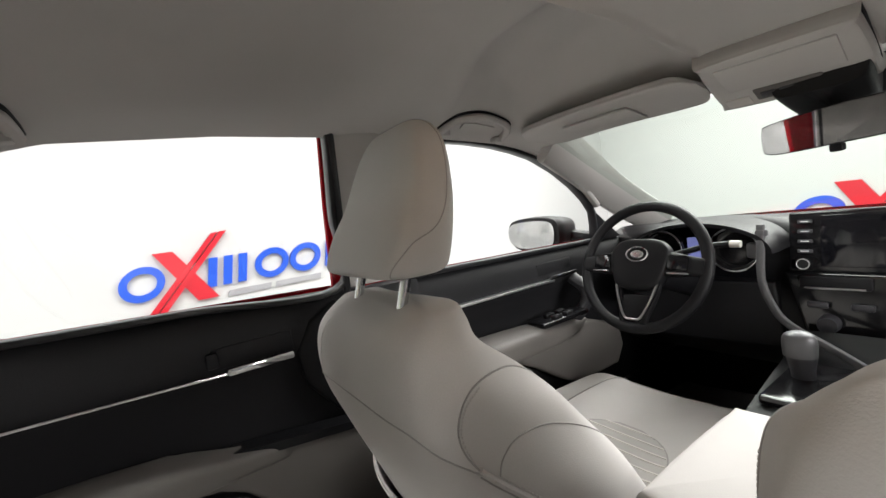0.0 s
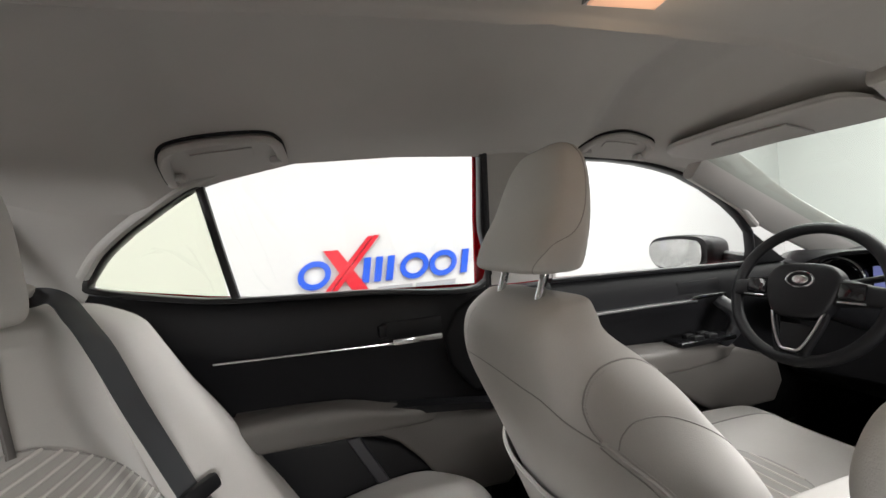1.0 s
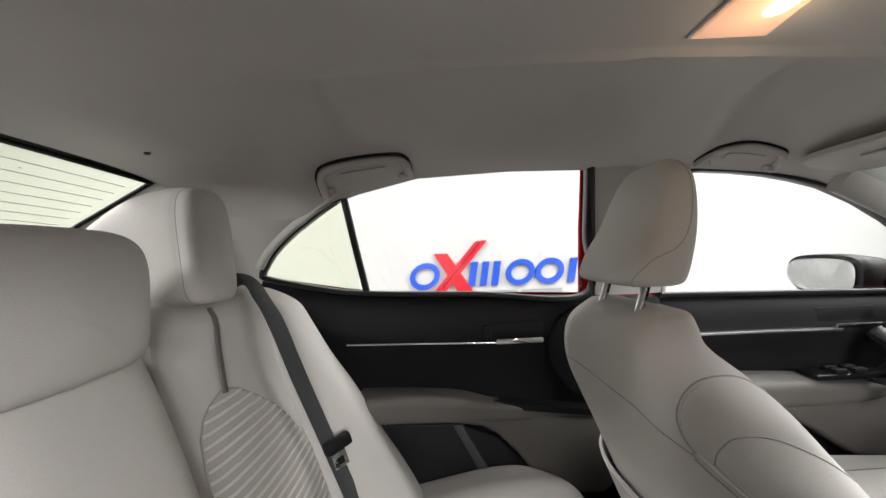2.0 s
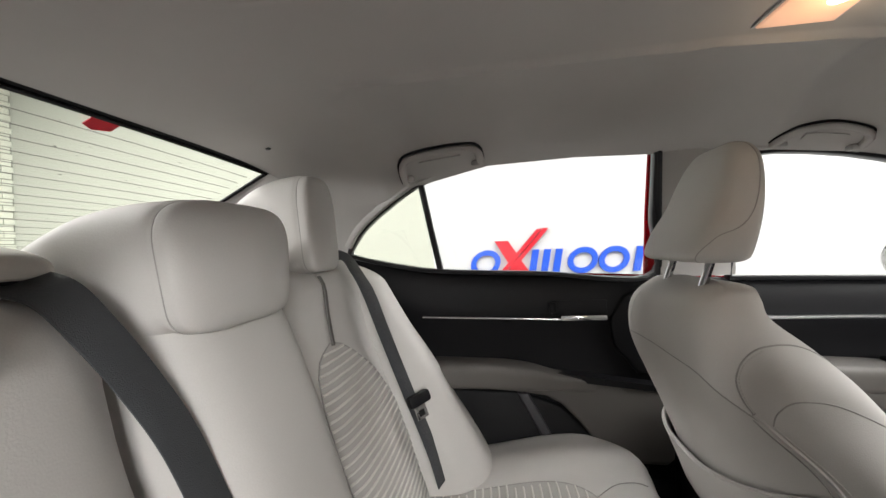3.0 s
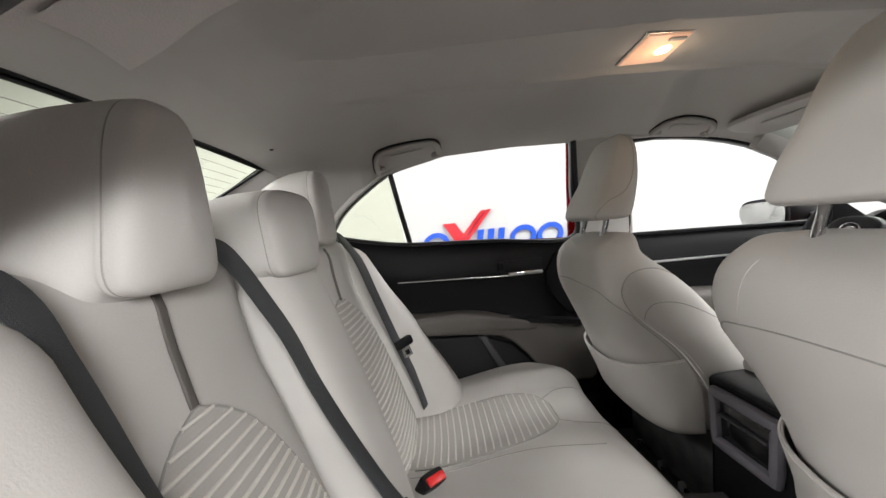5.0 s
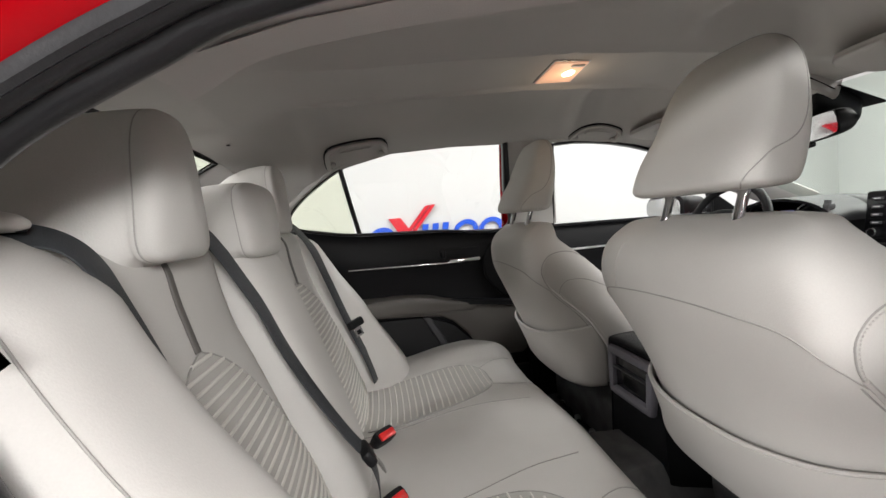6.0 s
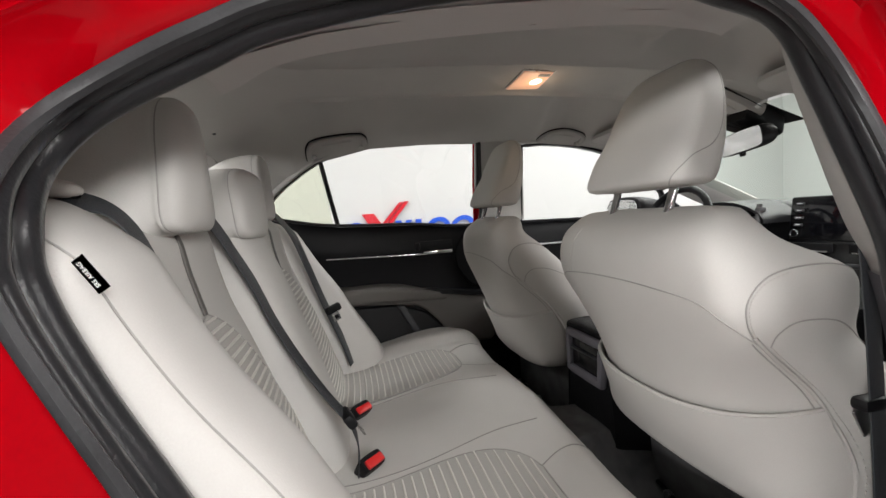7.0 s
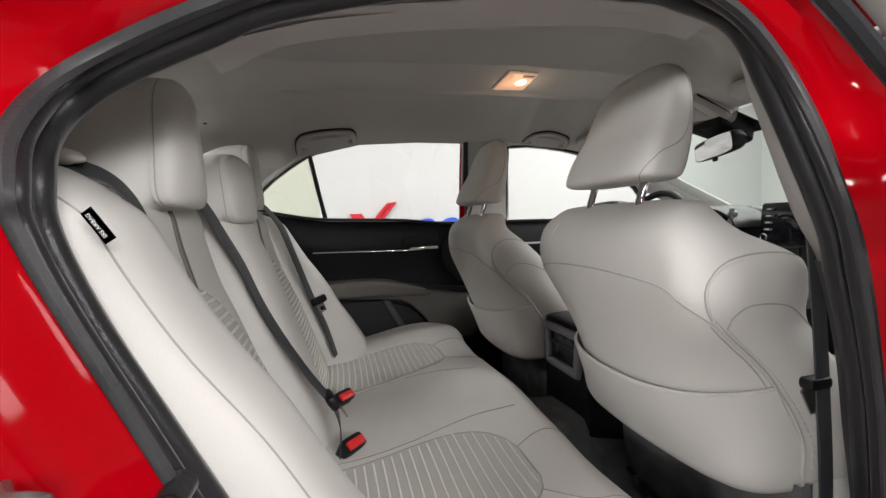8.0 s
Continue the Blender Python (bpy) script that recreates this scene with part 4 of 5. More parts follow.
    def tongue(q):
        return 0.088 * max(0.0, 1 - max(0.0, (q - 0.12) / 0.352) ** 4) ** 0.5 + 0.002

    ribs = part("insert", sheet_bm([[on(cg, a * tongue(q), q, 0.002) for a in np.linspace(-1, 1, 21)] for q in np.linspace(0.12, 0.47, 30)]), LEATHER_IN, cu, "ribbed cushion insert")
    for q in np.linspace(0.14, 0.46, 13):
        part("rib", tube([on(cg, a * (tongue(q) - 0.002), q, 0.002) for a in np.linspace(-1, 1, 18)], 0.0026, 6), RIB, ribs)
    rim = [(-tongue(q), q) for q in np.linspace(0.12, 0.47, 24)] + [(tongue(q), q) for q in np.linspace(0.47, 0.12, 24)]
    part("insert_seam", tube([on(cg, a, q, 0.001) for a, q in rim], 0.0016, 6), SEAM, cu)
    part("side_shield", grid_bm(skin([[(0.235 * sx, 0.42 + 0.50 * a, 0.30 + 0.075 * b) for a, b in ((0, 0.6), (0.1, 1), (0.5, 0.8), (0.9, 0.6), (1, 0), (0.9, -0.6), (0.5, -0.8), (0.05, -0.6))] for sx in (0.93, 1.0, 1.06, 1.08)], 40, 8)), CHARCOAL, st)
    for a in (-0.2, 0.2):
        part("rail", box(a, 0.66, 0.235, 0.04, 0.66, 0.03, 0.006), CHARCOAL, st, "dark steel seat rail")
    # lower rear: wire bar and bracket
    part("rear_shield", box(0, 0.378, 0.405, 0.47, 0.03, 0.25, 0.012), CARPET, st, "dark felt lower seat cover")
    part("wire_loom", tube(spline([(-0.16, 0.342, 0.315), (-0.05, 0.336, 0.30), (0.08, 0.338, 0.305), (0.15, 0.345, 0.29)], 20), 0.006), BLACK, st)
    for a in (-0.12, 0.0, 0.1):
        part("clip", box(a, 0.338, 0.305, 0.02, 0.016, 0.022, 0.004), SATIN, st)
    return st


front_seat(-0.370, 0.0, "pale grey leatherette driver seat facing the steering wheel", 1.03, 1.0, 0.0)
front_seat(0.330, 0.055, "pale grey leatherette passenger seat with a rear map pocket", 1.10, 1.0, 1.0)

# ---------------------------------------------------------------- rear bench
BASE = ((0.36, -0.34), (0.44, -0.362), (0.60, -0.410), (0.80, -0.480), (0.88, -0.510), (0.95, -0.527), (1.00, -0.535), (1.03, -0.555), (1.045, -0.59), (1.05, -0.64))
MIDB = ((0.36, -0.32), (0.44, -0.340), (0.60, -0.378), (0.80, -0.437), (0.93, -0.482), (1.00, -0.515))
BOL = ((0.40, -0.20), (0.50, -0.205), (0.59, -0.25), (0.67, -0.30), (0.77, -0.355), (0.86, -0.415), (0.93, -0.455), (0.985, -0.487), (1.012, -0.515), (1.03, -0.56), (1.034, -0.64))


bench = thing("rear_bench", "pale grey leatherette rear bench with ribbed inserts and three headrests", "car seat")


def table_rows(x0, x1, table, nx=24, nz=60, bulge=0.0, roll=0.02):
    """A padded upright sheet between x0 and x1 whose outline follows a (z, y) table, rounded at its sides."""
    zs, ys = [a for a, _ in table], [b for _, b in table]
    prof = spline([(y, z) for z, y in table], nz)
    rows = []
    for x in np.linspace(x0, x1, nx):
        t = 2 * (x - x0) / (x1 - x0) - 1
        d = bulge * (1 - t * t) - roll * abs(t) ** (8 if roll < 0.03 else 5)
        rows.append([(x, y + d * (1.0 if z < 1.0 else max(0, (1.05 - z) / 0.05)), z) for y, z in prof])
    ends = [[(x + e, y - 0.10, z) for x, y, z in row] for row, e in ((rows[0], 0.002 * np.sign(x0 - x1)), (rows[-1], 0.002 * np.sign(x1 - x0)))]
    return [ends[0]] + rows + [ends[1]]


for s in (-1, 1):
    lab = "pale grey outer backrest"
    b = part("backrest", sheet_bm(table_rows(s * 0.165, s * 0.565, BASE, 40, 80, 0.010, 0.014), 0.03), LEATHER, bench, lab)
    # ribbed insert, widening downwards
    def fy(x, z):
        t = 2 * (abs(x) - 0.165) / 0.40 - 1
        return float(np.interp(z, [a for a, _ in BASE], [q for _, q in BASE])) + 0.010 * (1 - t * t) - 0.014 * abs(t) ** 8

    def half_in(z):
        """Inner and outer x of the insert at a height."""
        if s > 0:
            inner = ((0.40, 0.150), (0.526, 0.152), (0.60, 0.172), (0.688, 0.204), (0.76, 0.236), (0.813, 0.266), (0.845, 0.293), (0.868, 0.322), (0.880, 0.346), (0.886, 0.362))
            outer = ((0.40, 0.530), (0.55, 0.520), (0.70, 0.500), (0.80, 0.480), (0.835, 0.462), (0.855, 0.440), (0.870, 0.415), (0.880, 0.392), (0.886, 0.370))
        else:
            inner = ((0.40, 0.170), (0.72, 0.172), (0.80, 0.178), (0.845, 0.190), (0.870, 0.208), (0.885, 0.235), (0.893, 0.262))
            outer = ((0.40, 0.535), (0.55, 0.526), (0.60, 0.512), (0.69, 0.492), (0.74, 0.466), (0.79, 0.432), (0.825, 0.394), (0.86, 0.345), (0.882, 0.306), (0.893, 0.270))
        return along(z, inner), along(z, outer)
    z_top = 0.886 if s > 0 else 0.893
    rows = []
    for z in np.linspace(0.41, z_top, 60):
        a0, a1 = half_in(z)
        rows.append([(s * a, fy(s * a, z) + 0.003, z) for a in np.linspace(a0, a1, 24)])
    ins = part("insert", sheet_bm(rows), LEATHER_IN, b, "ribbed grey insert")
    for k in range(32):
        z = 0.415 + k * 0.0149
        lo, hi = half_in(z)
        part("rib", tube([(s * a, fy(s * a, z) + 0.003, z) for a in np.linspace(lo + 0.002, hi - 0.002, 20)], 0.0028, 6), RIB, ins)
    rim = [(s * half_in(z)[0], fy(s * half_in(z)[0], z) + 0.003, z) for z in np.linspace(0.42, z_top, 40)] + [(s * half_in(z)[1], fy(s * half_in(z)[1], z) + 0.003, z) for z in np.linspace(z_top, 0.42, 40)]
    part("insert_seam", tube(rim, 0.0014, 6), SEAM, b)
    # dark ribbon from headrest to insert
    part("ribbon", sweep([(s * ((0.364 + 0.002 * t) if s > 0 else (0.298 - 0.028 * t)), fy(s * 0.355, 1.02 - 0.134 * t) + 0.002, 1.02 - 0.134 * t) for t in np.linspace(0, 1, 10)], rect(0.012, 0.004, 0.3), up=(0, 1, 0.3)), TRIM_DK, b, "dark grey ribbon")
    # side bolster by the door
    prof = spline([(y, z + (0.022 * smooth01(z, 0.90, 1.02) if s > 0 else 0)) for z, y in BOL], 70)
    rows = []
    for x, dy in ((0.458, -0.16), (0.464, -0.12), (0.470, -0.075), (0.490, -0.040), (0.515, -0.014), (0.545, -0.002), (0.580, 0.0), (0.615, -0.001), (0.640, -0.008), (0.656, -0.022), (0.667, -0.050), (0.673, -0.10)):
        x += 0.026 * (s < 0) * (1 - smooth01(x, 0.50, 0.62))
        rows.append([(s * x, y + dy - 0.02 * smooth01(z, 0.98, 1.03), z - 0.01 * (dy < -0.03)) for y, z in prof])
    rows = [list(p) for p in np.array([spline(np.array(rows)[:, j], 40) for j in range(len(prof))]).transpose(1, 0, 2)]
    bo = part("side_bolster", sheet_bm(rows, 0.01), LEATHER, bench, "pale grey side bolster")
    gg = np.array(rows)
    part("bolster_seam", tube(gg[29, 8:-6] + np.array((s * 0.0004, 0.0006, 0)), 0.0010, 6), SEAM, bo)
mid_tab = [(z, y + 0.002) for z, y in MIDB] + [(1.01, -0.54), (1.012, -0.60)]
cb = part("centre_backrest", sheet_bm(table_rows(-0.130, 0.138, mid_tab, 30, 70, 0.012, 0.045), 0.03), LEATHER, bench, "pale grey fold-down centre backrest")


def rear_headrest(bottom, top, wb, wt, z0, z1, yf, label, drop, skirt):
    """A fixed wedge headrest: a padded front panel sewn to sides that run back and down to the shelf."""
    h = z1 - z0
    dome = [(k, -0.024 * (1 - (1 - k ** 5) ** (1 / 3))) for k in (0.10, 0.35, 0.58, 0.75, 0.87, 0.945, 0.985)]
    slices = [(dy, k, 0.0, 1.0) for k, dy in dome] + [(-0.0225, 0.996, 0, 1.0), (-0.0255, 0.990, 0, 1.0), (-0.029, 0.998, 0, 1.0), (-0.042, 1.02, 0.0, 1.0), (-0.09, 1.05 - 0.02 * skirt, 0.0, 0.985 - 0.025 * skirt), (-0.14, 1.08 - 0.04 * skirt, 0.0, 0.90 - 0.06 * skirt), (-0.20, 1.10 - 0.05 * skirt, 0.0, 0.66 - 0.08 * skirt), (-0.225, 1.08 - 0.05 * skirt, 0.0, 0.32 - 0.04 * skirt)]
    loops = []
    for dy, k, lo, hi in slices:
        a, b = z0 + lo * h - (drop if dy < -0.05 else 0), z0 + hi * h
        mid = a + (b - a) * 0.42
        lp = []
        for t in np.linspace(-math.pi / 2, 1.5 * math.pi, 40, endpoint=False):
            c, d = math.cos(t), math.sin(t)
            e = 0.34 if d < 0 else 0.52
            u, q = math.copysign(abs(c) ** e, c), math.copysign(abs(d) ** e, d)
            z = mid + min(k, 1.0) * q * ((b - mid) if q > 0 else (mid - a))
            f = min(max((z - z0) / h, 0), 1)
            x = bottom + (top - bottom) * f + u * k * (wb + (wt - wb) * f)
            side = 0.6 * max(0, -dy - 0.05) * skirt
            lp.append((x + math.copysign(side, bottom) * max(0, u * math.copysign(1, bottom)), yf + dy - 0.006 * f * f - 0.008 * u * u * min(k, 1), z))
        loops.append(lp)
    g = skin(loops, 120, 80)
    hd = part("headrest", grid_bm(g), LEATHER, bench, label)
    at = 8 / (len(slices) - 1)
    part("headrest_seam", tube([on(g, a, at, -0.0004) for a in np.linspace(0, 1, 90, endpoint=False)], 0.0011, 6, True, up=(0, 1, 0)), SEAM, hd)
    part("stitching", stitches(g, [(a, at - 0.022) for a in np.linspace(0.52, 0.98, 12)], 60, 0.0006, 0.0003), PIPING, hd)


rear_headrest(-0.297, -0.276, 0.066, 0.066, 1.030, 1.216, -0.502, "pale grey wedge headrest", 0.04, 1.0)
rear_headrest(0.368, 0.358, 0.078, 0.052, 1.006, 1.190, -0.480, "pale grey wedge headrest", 0.04, 1.0)
rear_headrest(0.018, 0.022, 0.108, 0.128, 0.986, 1.134, -0.474, "pale grey low centre headrest", 0.03, 0.0)


def cushion_z(x, y):
    z = 0.462 + 0.050 * smooth01(y, -0.34, 0.02)
    ax = abs(x)
    z += 0.030 * smooth01(ax, 0.50, 0.60) - 0.010 * math.exp(-((ax - 0.36) / 0.10) ** 2) + 0.012 * math.exp(-(ax / 0.13) ** 2)
    yf = 0.185 - 0.15 * max(0, (ax - 0.56) / 0.14) ** 2
    d = y - (yf - 0.07)
    if d > 0:
        z -= 0.075 * (1 - math.sqrt(max(0, 1 - min(1, d / 0.072) ** 2)))
    if ax > 0.66:
        z -= 0.05 * ((ax - 0.66) / 0.05) ** 2
    return z


xs = np.linspace(-0.70, 0.70, 110)
rows = []
for x in xs:
    ax = abs(x)
    yf = 0.185 - 0.15 * max(0, (ax - 0.56) / 0.14) ** 2
    row = [(x, y, cushion_z(x, y)) for y in np.linspace(-0.40, yf, 60)]
    row += [(x, yf + 0.003 - 0.03 * t, row[59][2] - 0.16 * t) for t in (0.15, 0.4, 0.7, 1.0)]
    rows.append(row)
cush = part("cushion", sheet_bm(rows), LEATHER, bench, "pale grey bench cushion")
for s in (-1, 1):
    # tongue-shaped ribbed insert
    def tongue(y):
        t = min(max((y + 0.36) / 0.40, 0), 1)
        k = max(0.0, 1 - t ** 5) ** 0.5
        return 0.34 - 0.14 * k - 0.01 * t, 0.36 + 0.14 * k + 0.01 * t
    rws = [[(s * a, y, cushion_z(s * a, y) + 0.003) for a in np.linspace(*tongue(y), 24)] for y in np.linspace(-0.375, 0.036, 40)]
    ins = part("insert", sheet_bm(rws), LEATHER_IN, cush, "ribbed grey insert")
    for k in range(21):
        y0 = -0.365 + k * 0.0192
        pts = []
        for t in np.linspace(0, 1, 20):
            a = 0.19 + 0.33 * t
            y = y0 + 0.004 * math.sin(math.pi * t)
            lo, hi = tongue(y)
            if lo < a < hi and y < 0.034:
                pts.append((s * a, y, cushion_z(s * a, y) + 0.0035))
        if len(pts) > 3:
            part("rib", tube(pts, 0.0025, 6), RIB, ins)
    rim = [(s * tongue(y)[0], y) for y in np.linspace(-0.35, 0.037, 30)] + [(s * tongue(y)[1], y) for y in np.linspace(0.037, -0.35, 30)]
    part("insert_seam", tube([(a, y, cushion_z(a, y) + 0.002) for a, y in rim], 0.0018, 6), SEAM, cush)
    for way in ([(0.30, 0.03), (0.26, 0.10), (0.25, 0.18)], [(0.43, 0.02), (0.48, 0.08), (0.49, 0.15)], [(0.17, -0.36), (0.175, -0.15), (0.15, 0.02), (0.14, 0.10)]):
        part("cushion_seam", tube([(s * a, y, cushion_z(s * a, y) + 0.0005) for a, y in spline(way, 20)], 0.0011, 6), SEAM, cush)

# sewn airbag tag on the bolster by the open door
tag = thing("sewn_tag", "black woven tag with white lettering on the seat bolster", "tag")
TAG_C = [(0.668, -0.471, 0.995), (0.668, -0.456, 0.970), (0.668, -0.464, 0.965), (0.668, -0.4785, 0.9895)]
ta, tb, tc_, td = [np.array(p) for p in TAG_C]
nrm = np.cross(tb - ta, td - ta)
nrm /= np.linalg.norm(nrm)
nrm = nrm if nrm[0] > 0 else -nrm
bm = bmesh.new()
bm.faces.new([bm.verts.new(p + nrm * 0.006) for p in (ta, tb, tc_, td)])
bmesh.ops.solidify(bm, geom=bm.faces[:], thickness=0.002)
part("cloth", bm, TAG, tag, smooth=False)
txt = bpy.data.curves.new("lettering", "FONT")
txt.body, txt.size, txt.align_x, txt.align_y, txt.extrude = "SRS AIRBAG", 0.0041, "CENTER", "CENTER", 0.0002
txt.materials.append(WHITE)
lt = new("lettering", txt)
ex = Vector(ta - tb).normalized()
ez = Vector(nrm)
ey = ez.cross(ex).normalized()
mid_p = Vector((ta + tb + tc_ + td) / 4 + nrm * 0.0085)
lt.matrix_basis = Matrix.Translation(mid_p) @ Matrix((ex, ey, ez)).transposed().to_4x4()
lt.parent = tag
tagged(lt, "white lettering")


# ---------------------------------------------------------------- seat belts
def belt(name_label, pts, w, up, group="rear belts"):
    b = thing("seat_belt", name_label, "seat belt", group)
    part("webbing", sweep(spline(pts, 60), rect(w, 0.0025, 0.4), up=up), WEB, b)
    return b


def buckle(x, y, z, label, rx=-25, rz=0):
    b = thing("belt_buckle", label, "belt buckle", "belt buckles")
    m = pose(x, y, z, rx, 0, rz) @ Matrix.Scale(1.15, 4)
    part("body", moved(grid_bm(skin([[(0.025 * k * a, 0.014 * k * c, h) for a, c in ((-1, -0.6), (-0.7, -1), (0.7, -1), (1, -0.6), (1, 0.6), (0.7, 1), (-0.7, 1), (-1, 0.6))] for h, k in ((-0.075, 0.6), (-0.05, 0.8), (-0.01, 1.0), (0.0, 1.0), (0.004, 0.9))], 32, 14)), m), BLACK, b)
    part("button", moved(box(0, 0.004, 0.005, 0.040, 0.017, 0.010, 0.003), m), RED_BTN, b, "red release button")
    return b


left_belt = belt("black rear belt hanging in front of the backrest", [(-0.455, -0.585, 1.06), (-0.45, -0.535, 1.052), (-0.435, -0.505, 1.02), (-0.420, -0.472, 0.97), (-0.432, -0.440, 0.87), (-0.462, -0.402, 0.74), (-0.474, -0.360, 0.62), (-0.478, -0.338, 0.55), (-0.478, -0.325, 0.50)], 0.045, (0.35, 1, 0.3))
tm = pose(-0.458, -0.372, 0.712, 16, 10, -42) @ Matrix.Scale(0.88, 4)
part("tongue_cover", moved(box(0, 0, 0, 0.070, 0.026, 0.032, 0.008), tm), BLACK, left_belt)
tg = part("tongue", moved(box(0.012, 0.013, -0.030, 0.036, 0.004, 0.034, 0.0015), tm), CHROME, left_belt, "chrome belt tongue")
part("slot", moved(box(0.012, 0.0155, -0.032, 0.018, 0.002, 0.016, 0.001), tm), BLACK, tg)
mid_belt = belt("black centre rear belt crossing the backrest", [(0.205, -0.63, 1.050), (0.205, -0.585, 1.055), (0.200, -0.547, 1.045), (0.186, -0.525, 1.01), (0.165, -0.506, 0.96), (0.148, -0.482, 0.90), (0.136, -0.455, 0.82), (0.134, -0.418, 0.74), (0.142, -0.368, 0.655), (0.148, -0.336, 0.61)], 0.042, (0.12, 1, 0.3))
cm = pose(0.149, -0.326, 0.598, 30, 0, 12)
part("tongue", moved(box(0, 0, 0, 0.058, 0.020, 0.034, 0.007), cm), BLACK, mid_belt)
part("tongue_plate", moved(box(0.004, 0.006, -0.030, 0.030, 0.004, 0.034, 0.0015), cm), SATIN, mid_belt, "steel tongue plate")
part("tail", sweep(spline([(0.146, -0.322, 0.588), (0.140, -0.312, 0.545), (0.134, -0.312, 0.50), (0.132, -0.318, 0.455)], 12), rect(0.045, 0.0025, 0.4), up=(0, 1, 0.3)), WEB, mid_belt)
right_belt = belt("black rear belt running behind the bolster by the open door", [(0.536, -0.582, 1.046), (0.524, -0.555, 1.046), (0.512, -0.532, 1.036), (0.504, -0.516, 1.014), (0.500, -0.503, 0.978), (0.494, -0.490, 0.935), (0.486, -0.472, 0.872), (0.476, -0.450, 0.80), (0.468, -0.430, 0.742), (0.462, -0.391, 0.615)], 0.032, (0.0, 1, 0.4))


def belt_guide(x, y, z, rz, label, k=1.0):
    g = thing("belt_guide", label, "belt guide", "belt guides")
    m = pose(x, y, z, -8, 0, rz) @ Matrix.Scale(k, 4)
    part("cover", moved(grid_bm(skin([[(0.034 * k * a, q, 0.015 * k2 * b) for a, b in ((-1, 0), (-0.8, 0.9), (0, 1.2), (0.8, 0.9), (1, 0), (0.8, -0.7), (0, -0.8), (-0.8, -0.7))] for q, k, k2 in ((-0.04, 0.9, 0.7), (-0.02, 1.0, 1.0), (0.012, 1.0, 0.9), (0.026, 0.9, 0.55), (0.03, 0.7, 0.3))], 32, 14)), m), IVORY, g)
    part("slot", moved(box(0, 0.012, -0.007, 0.05, 0.03, 0.006, 0.002), m), BLACK, g)


belt_guide(0.205, -0.60, 1.066, -10, "ivory plastic belt guide on the shelf")
belt_guide(0.532, -0.566, 1.056, 50, "ivory plastic belt guide by the open door", 0.62)
belt_guide(-0.46, -0.60, 1.068, 15, "ivory plastic belt guide behind the backrest")
buckle(0.142, -0.285, 0.492, "black buckle with a red button on the bench", -38, -48)
buckle(-0.105, -0.300, 0.500, "black buckle with a red button against the backrest", -42, -48)

fb = belt("black front belt hanging on the middle pillar", [(0.612, 0.372, 1.02), (0.600, 0.380, 0.95), (0.594, 0.402, 0.82), (0.590, 0.420, 0.68), (0.587, 0.434, 0.53), (0.585, 0.438, 0.35)], 0.034, (1, 0.1, 0), "front belts")
part("tongue_cover", box(0.585, 0.412, 0.695, 0.024, 0.044, 0.020, 0.007), BLACK, fb)
part("tongue", moved(box(0, 0, -0.026, 0.004, 0.026, 0.045, 0.001), pose(0.579, 0.400, 0.690, 28, 0, 0)), SATIN, fb, "steel belt tongue")


# ---------------------------------------------------------------- roof fittings
def grip(y0, y1, x_out, x_in, label, s=-1):
    """An assist grip folded into the headliner between y0 and y1; its bow runs along the inner edge."""
    g = thing("assist_grip", label, "grab handle", "assist grips")

    def at(u, q, d):
        y, x = y0 + (y1 - y0) * u, x_out + (x_in - x_out) * q
        e = 0.004
        n = np.array(((roof_z(x + e, y) - roof_z(x - e, y)) / (2 * e), (roof_z(x, y + e) - roof_z(x, y - e)) / (2 * e), -1.0))
        return np.array((x, y, roof_z(x, y))) + n / np.linalg.norm(n) * d

    ring = [(0.0, 0.0), (0.0, 0.35), (0.03, 0.75), (0.14, 0.98), (0.5, 1.04), (0.86, 0.98), (0.97, 0.75), (1.0, 0.35), (1.0, 0.0)]
    way = [at(u, q, 0.009) for u, q in ring]
    # Solid black strip: the shade of the gap round the grip, put in as colour.
    part("shadow_gap", sweep(spline([at(0.5 + (u - 0.5) * 1.07, q * 1.10, 0.001) for u, q in ring], 50), rect(0.008, 0.006, 0.4), up=(-s * 0.6, 0, 1)), BLACK, g)
    part("bow", sweep(spline(way, 50), rect(0.020, 0.016, 0.45), up=(-s * 0.6, 0, 1)), LINER, g, "grey grip bow")
    plate = [[at(u, q, 0.004) for u in np.linspace(0.03, 0.97, 14)] for q in np.linspace(0.05, 0.92, 8)]
    part("plate", sheet_bm(plate), LINER, g)
    part("recess", sheet_bm([[at(u, q, 0.006) for u in np.linspace(0.24, 0.76, 10)] for q in np.linspace(0.42, 0.70, 6)], 0.002), LINER, g, "finger recess")
    for u in (0.06, 0.94):
        part("foot", box(*at(u, 0.12, 0.010), 0.024, 0.024, 0.016, 0.006), LINER, g)
    return g


grip(-0.415, -0.210, -0.612, -0.525, "grey assist grip folded against the headliner over the rear door")
grip(0.508, 0.690, -0.605, -0.545, "grey assist grip folded against the headliner over the front door")
grip(-0.06, 0.11, 0.560, 0.50, "grey assist grip over the open door", 1)


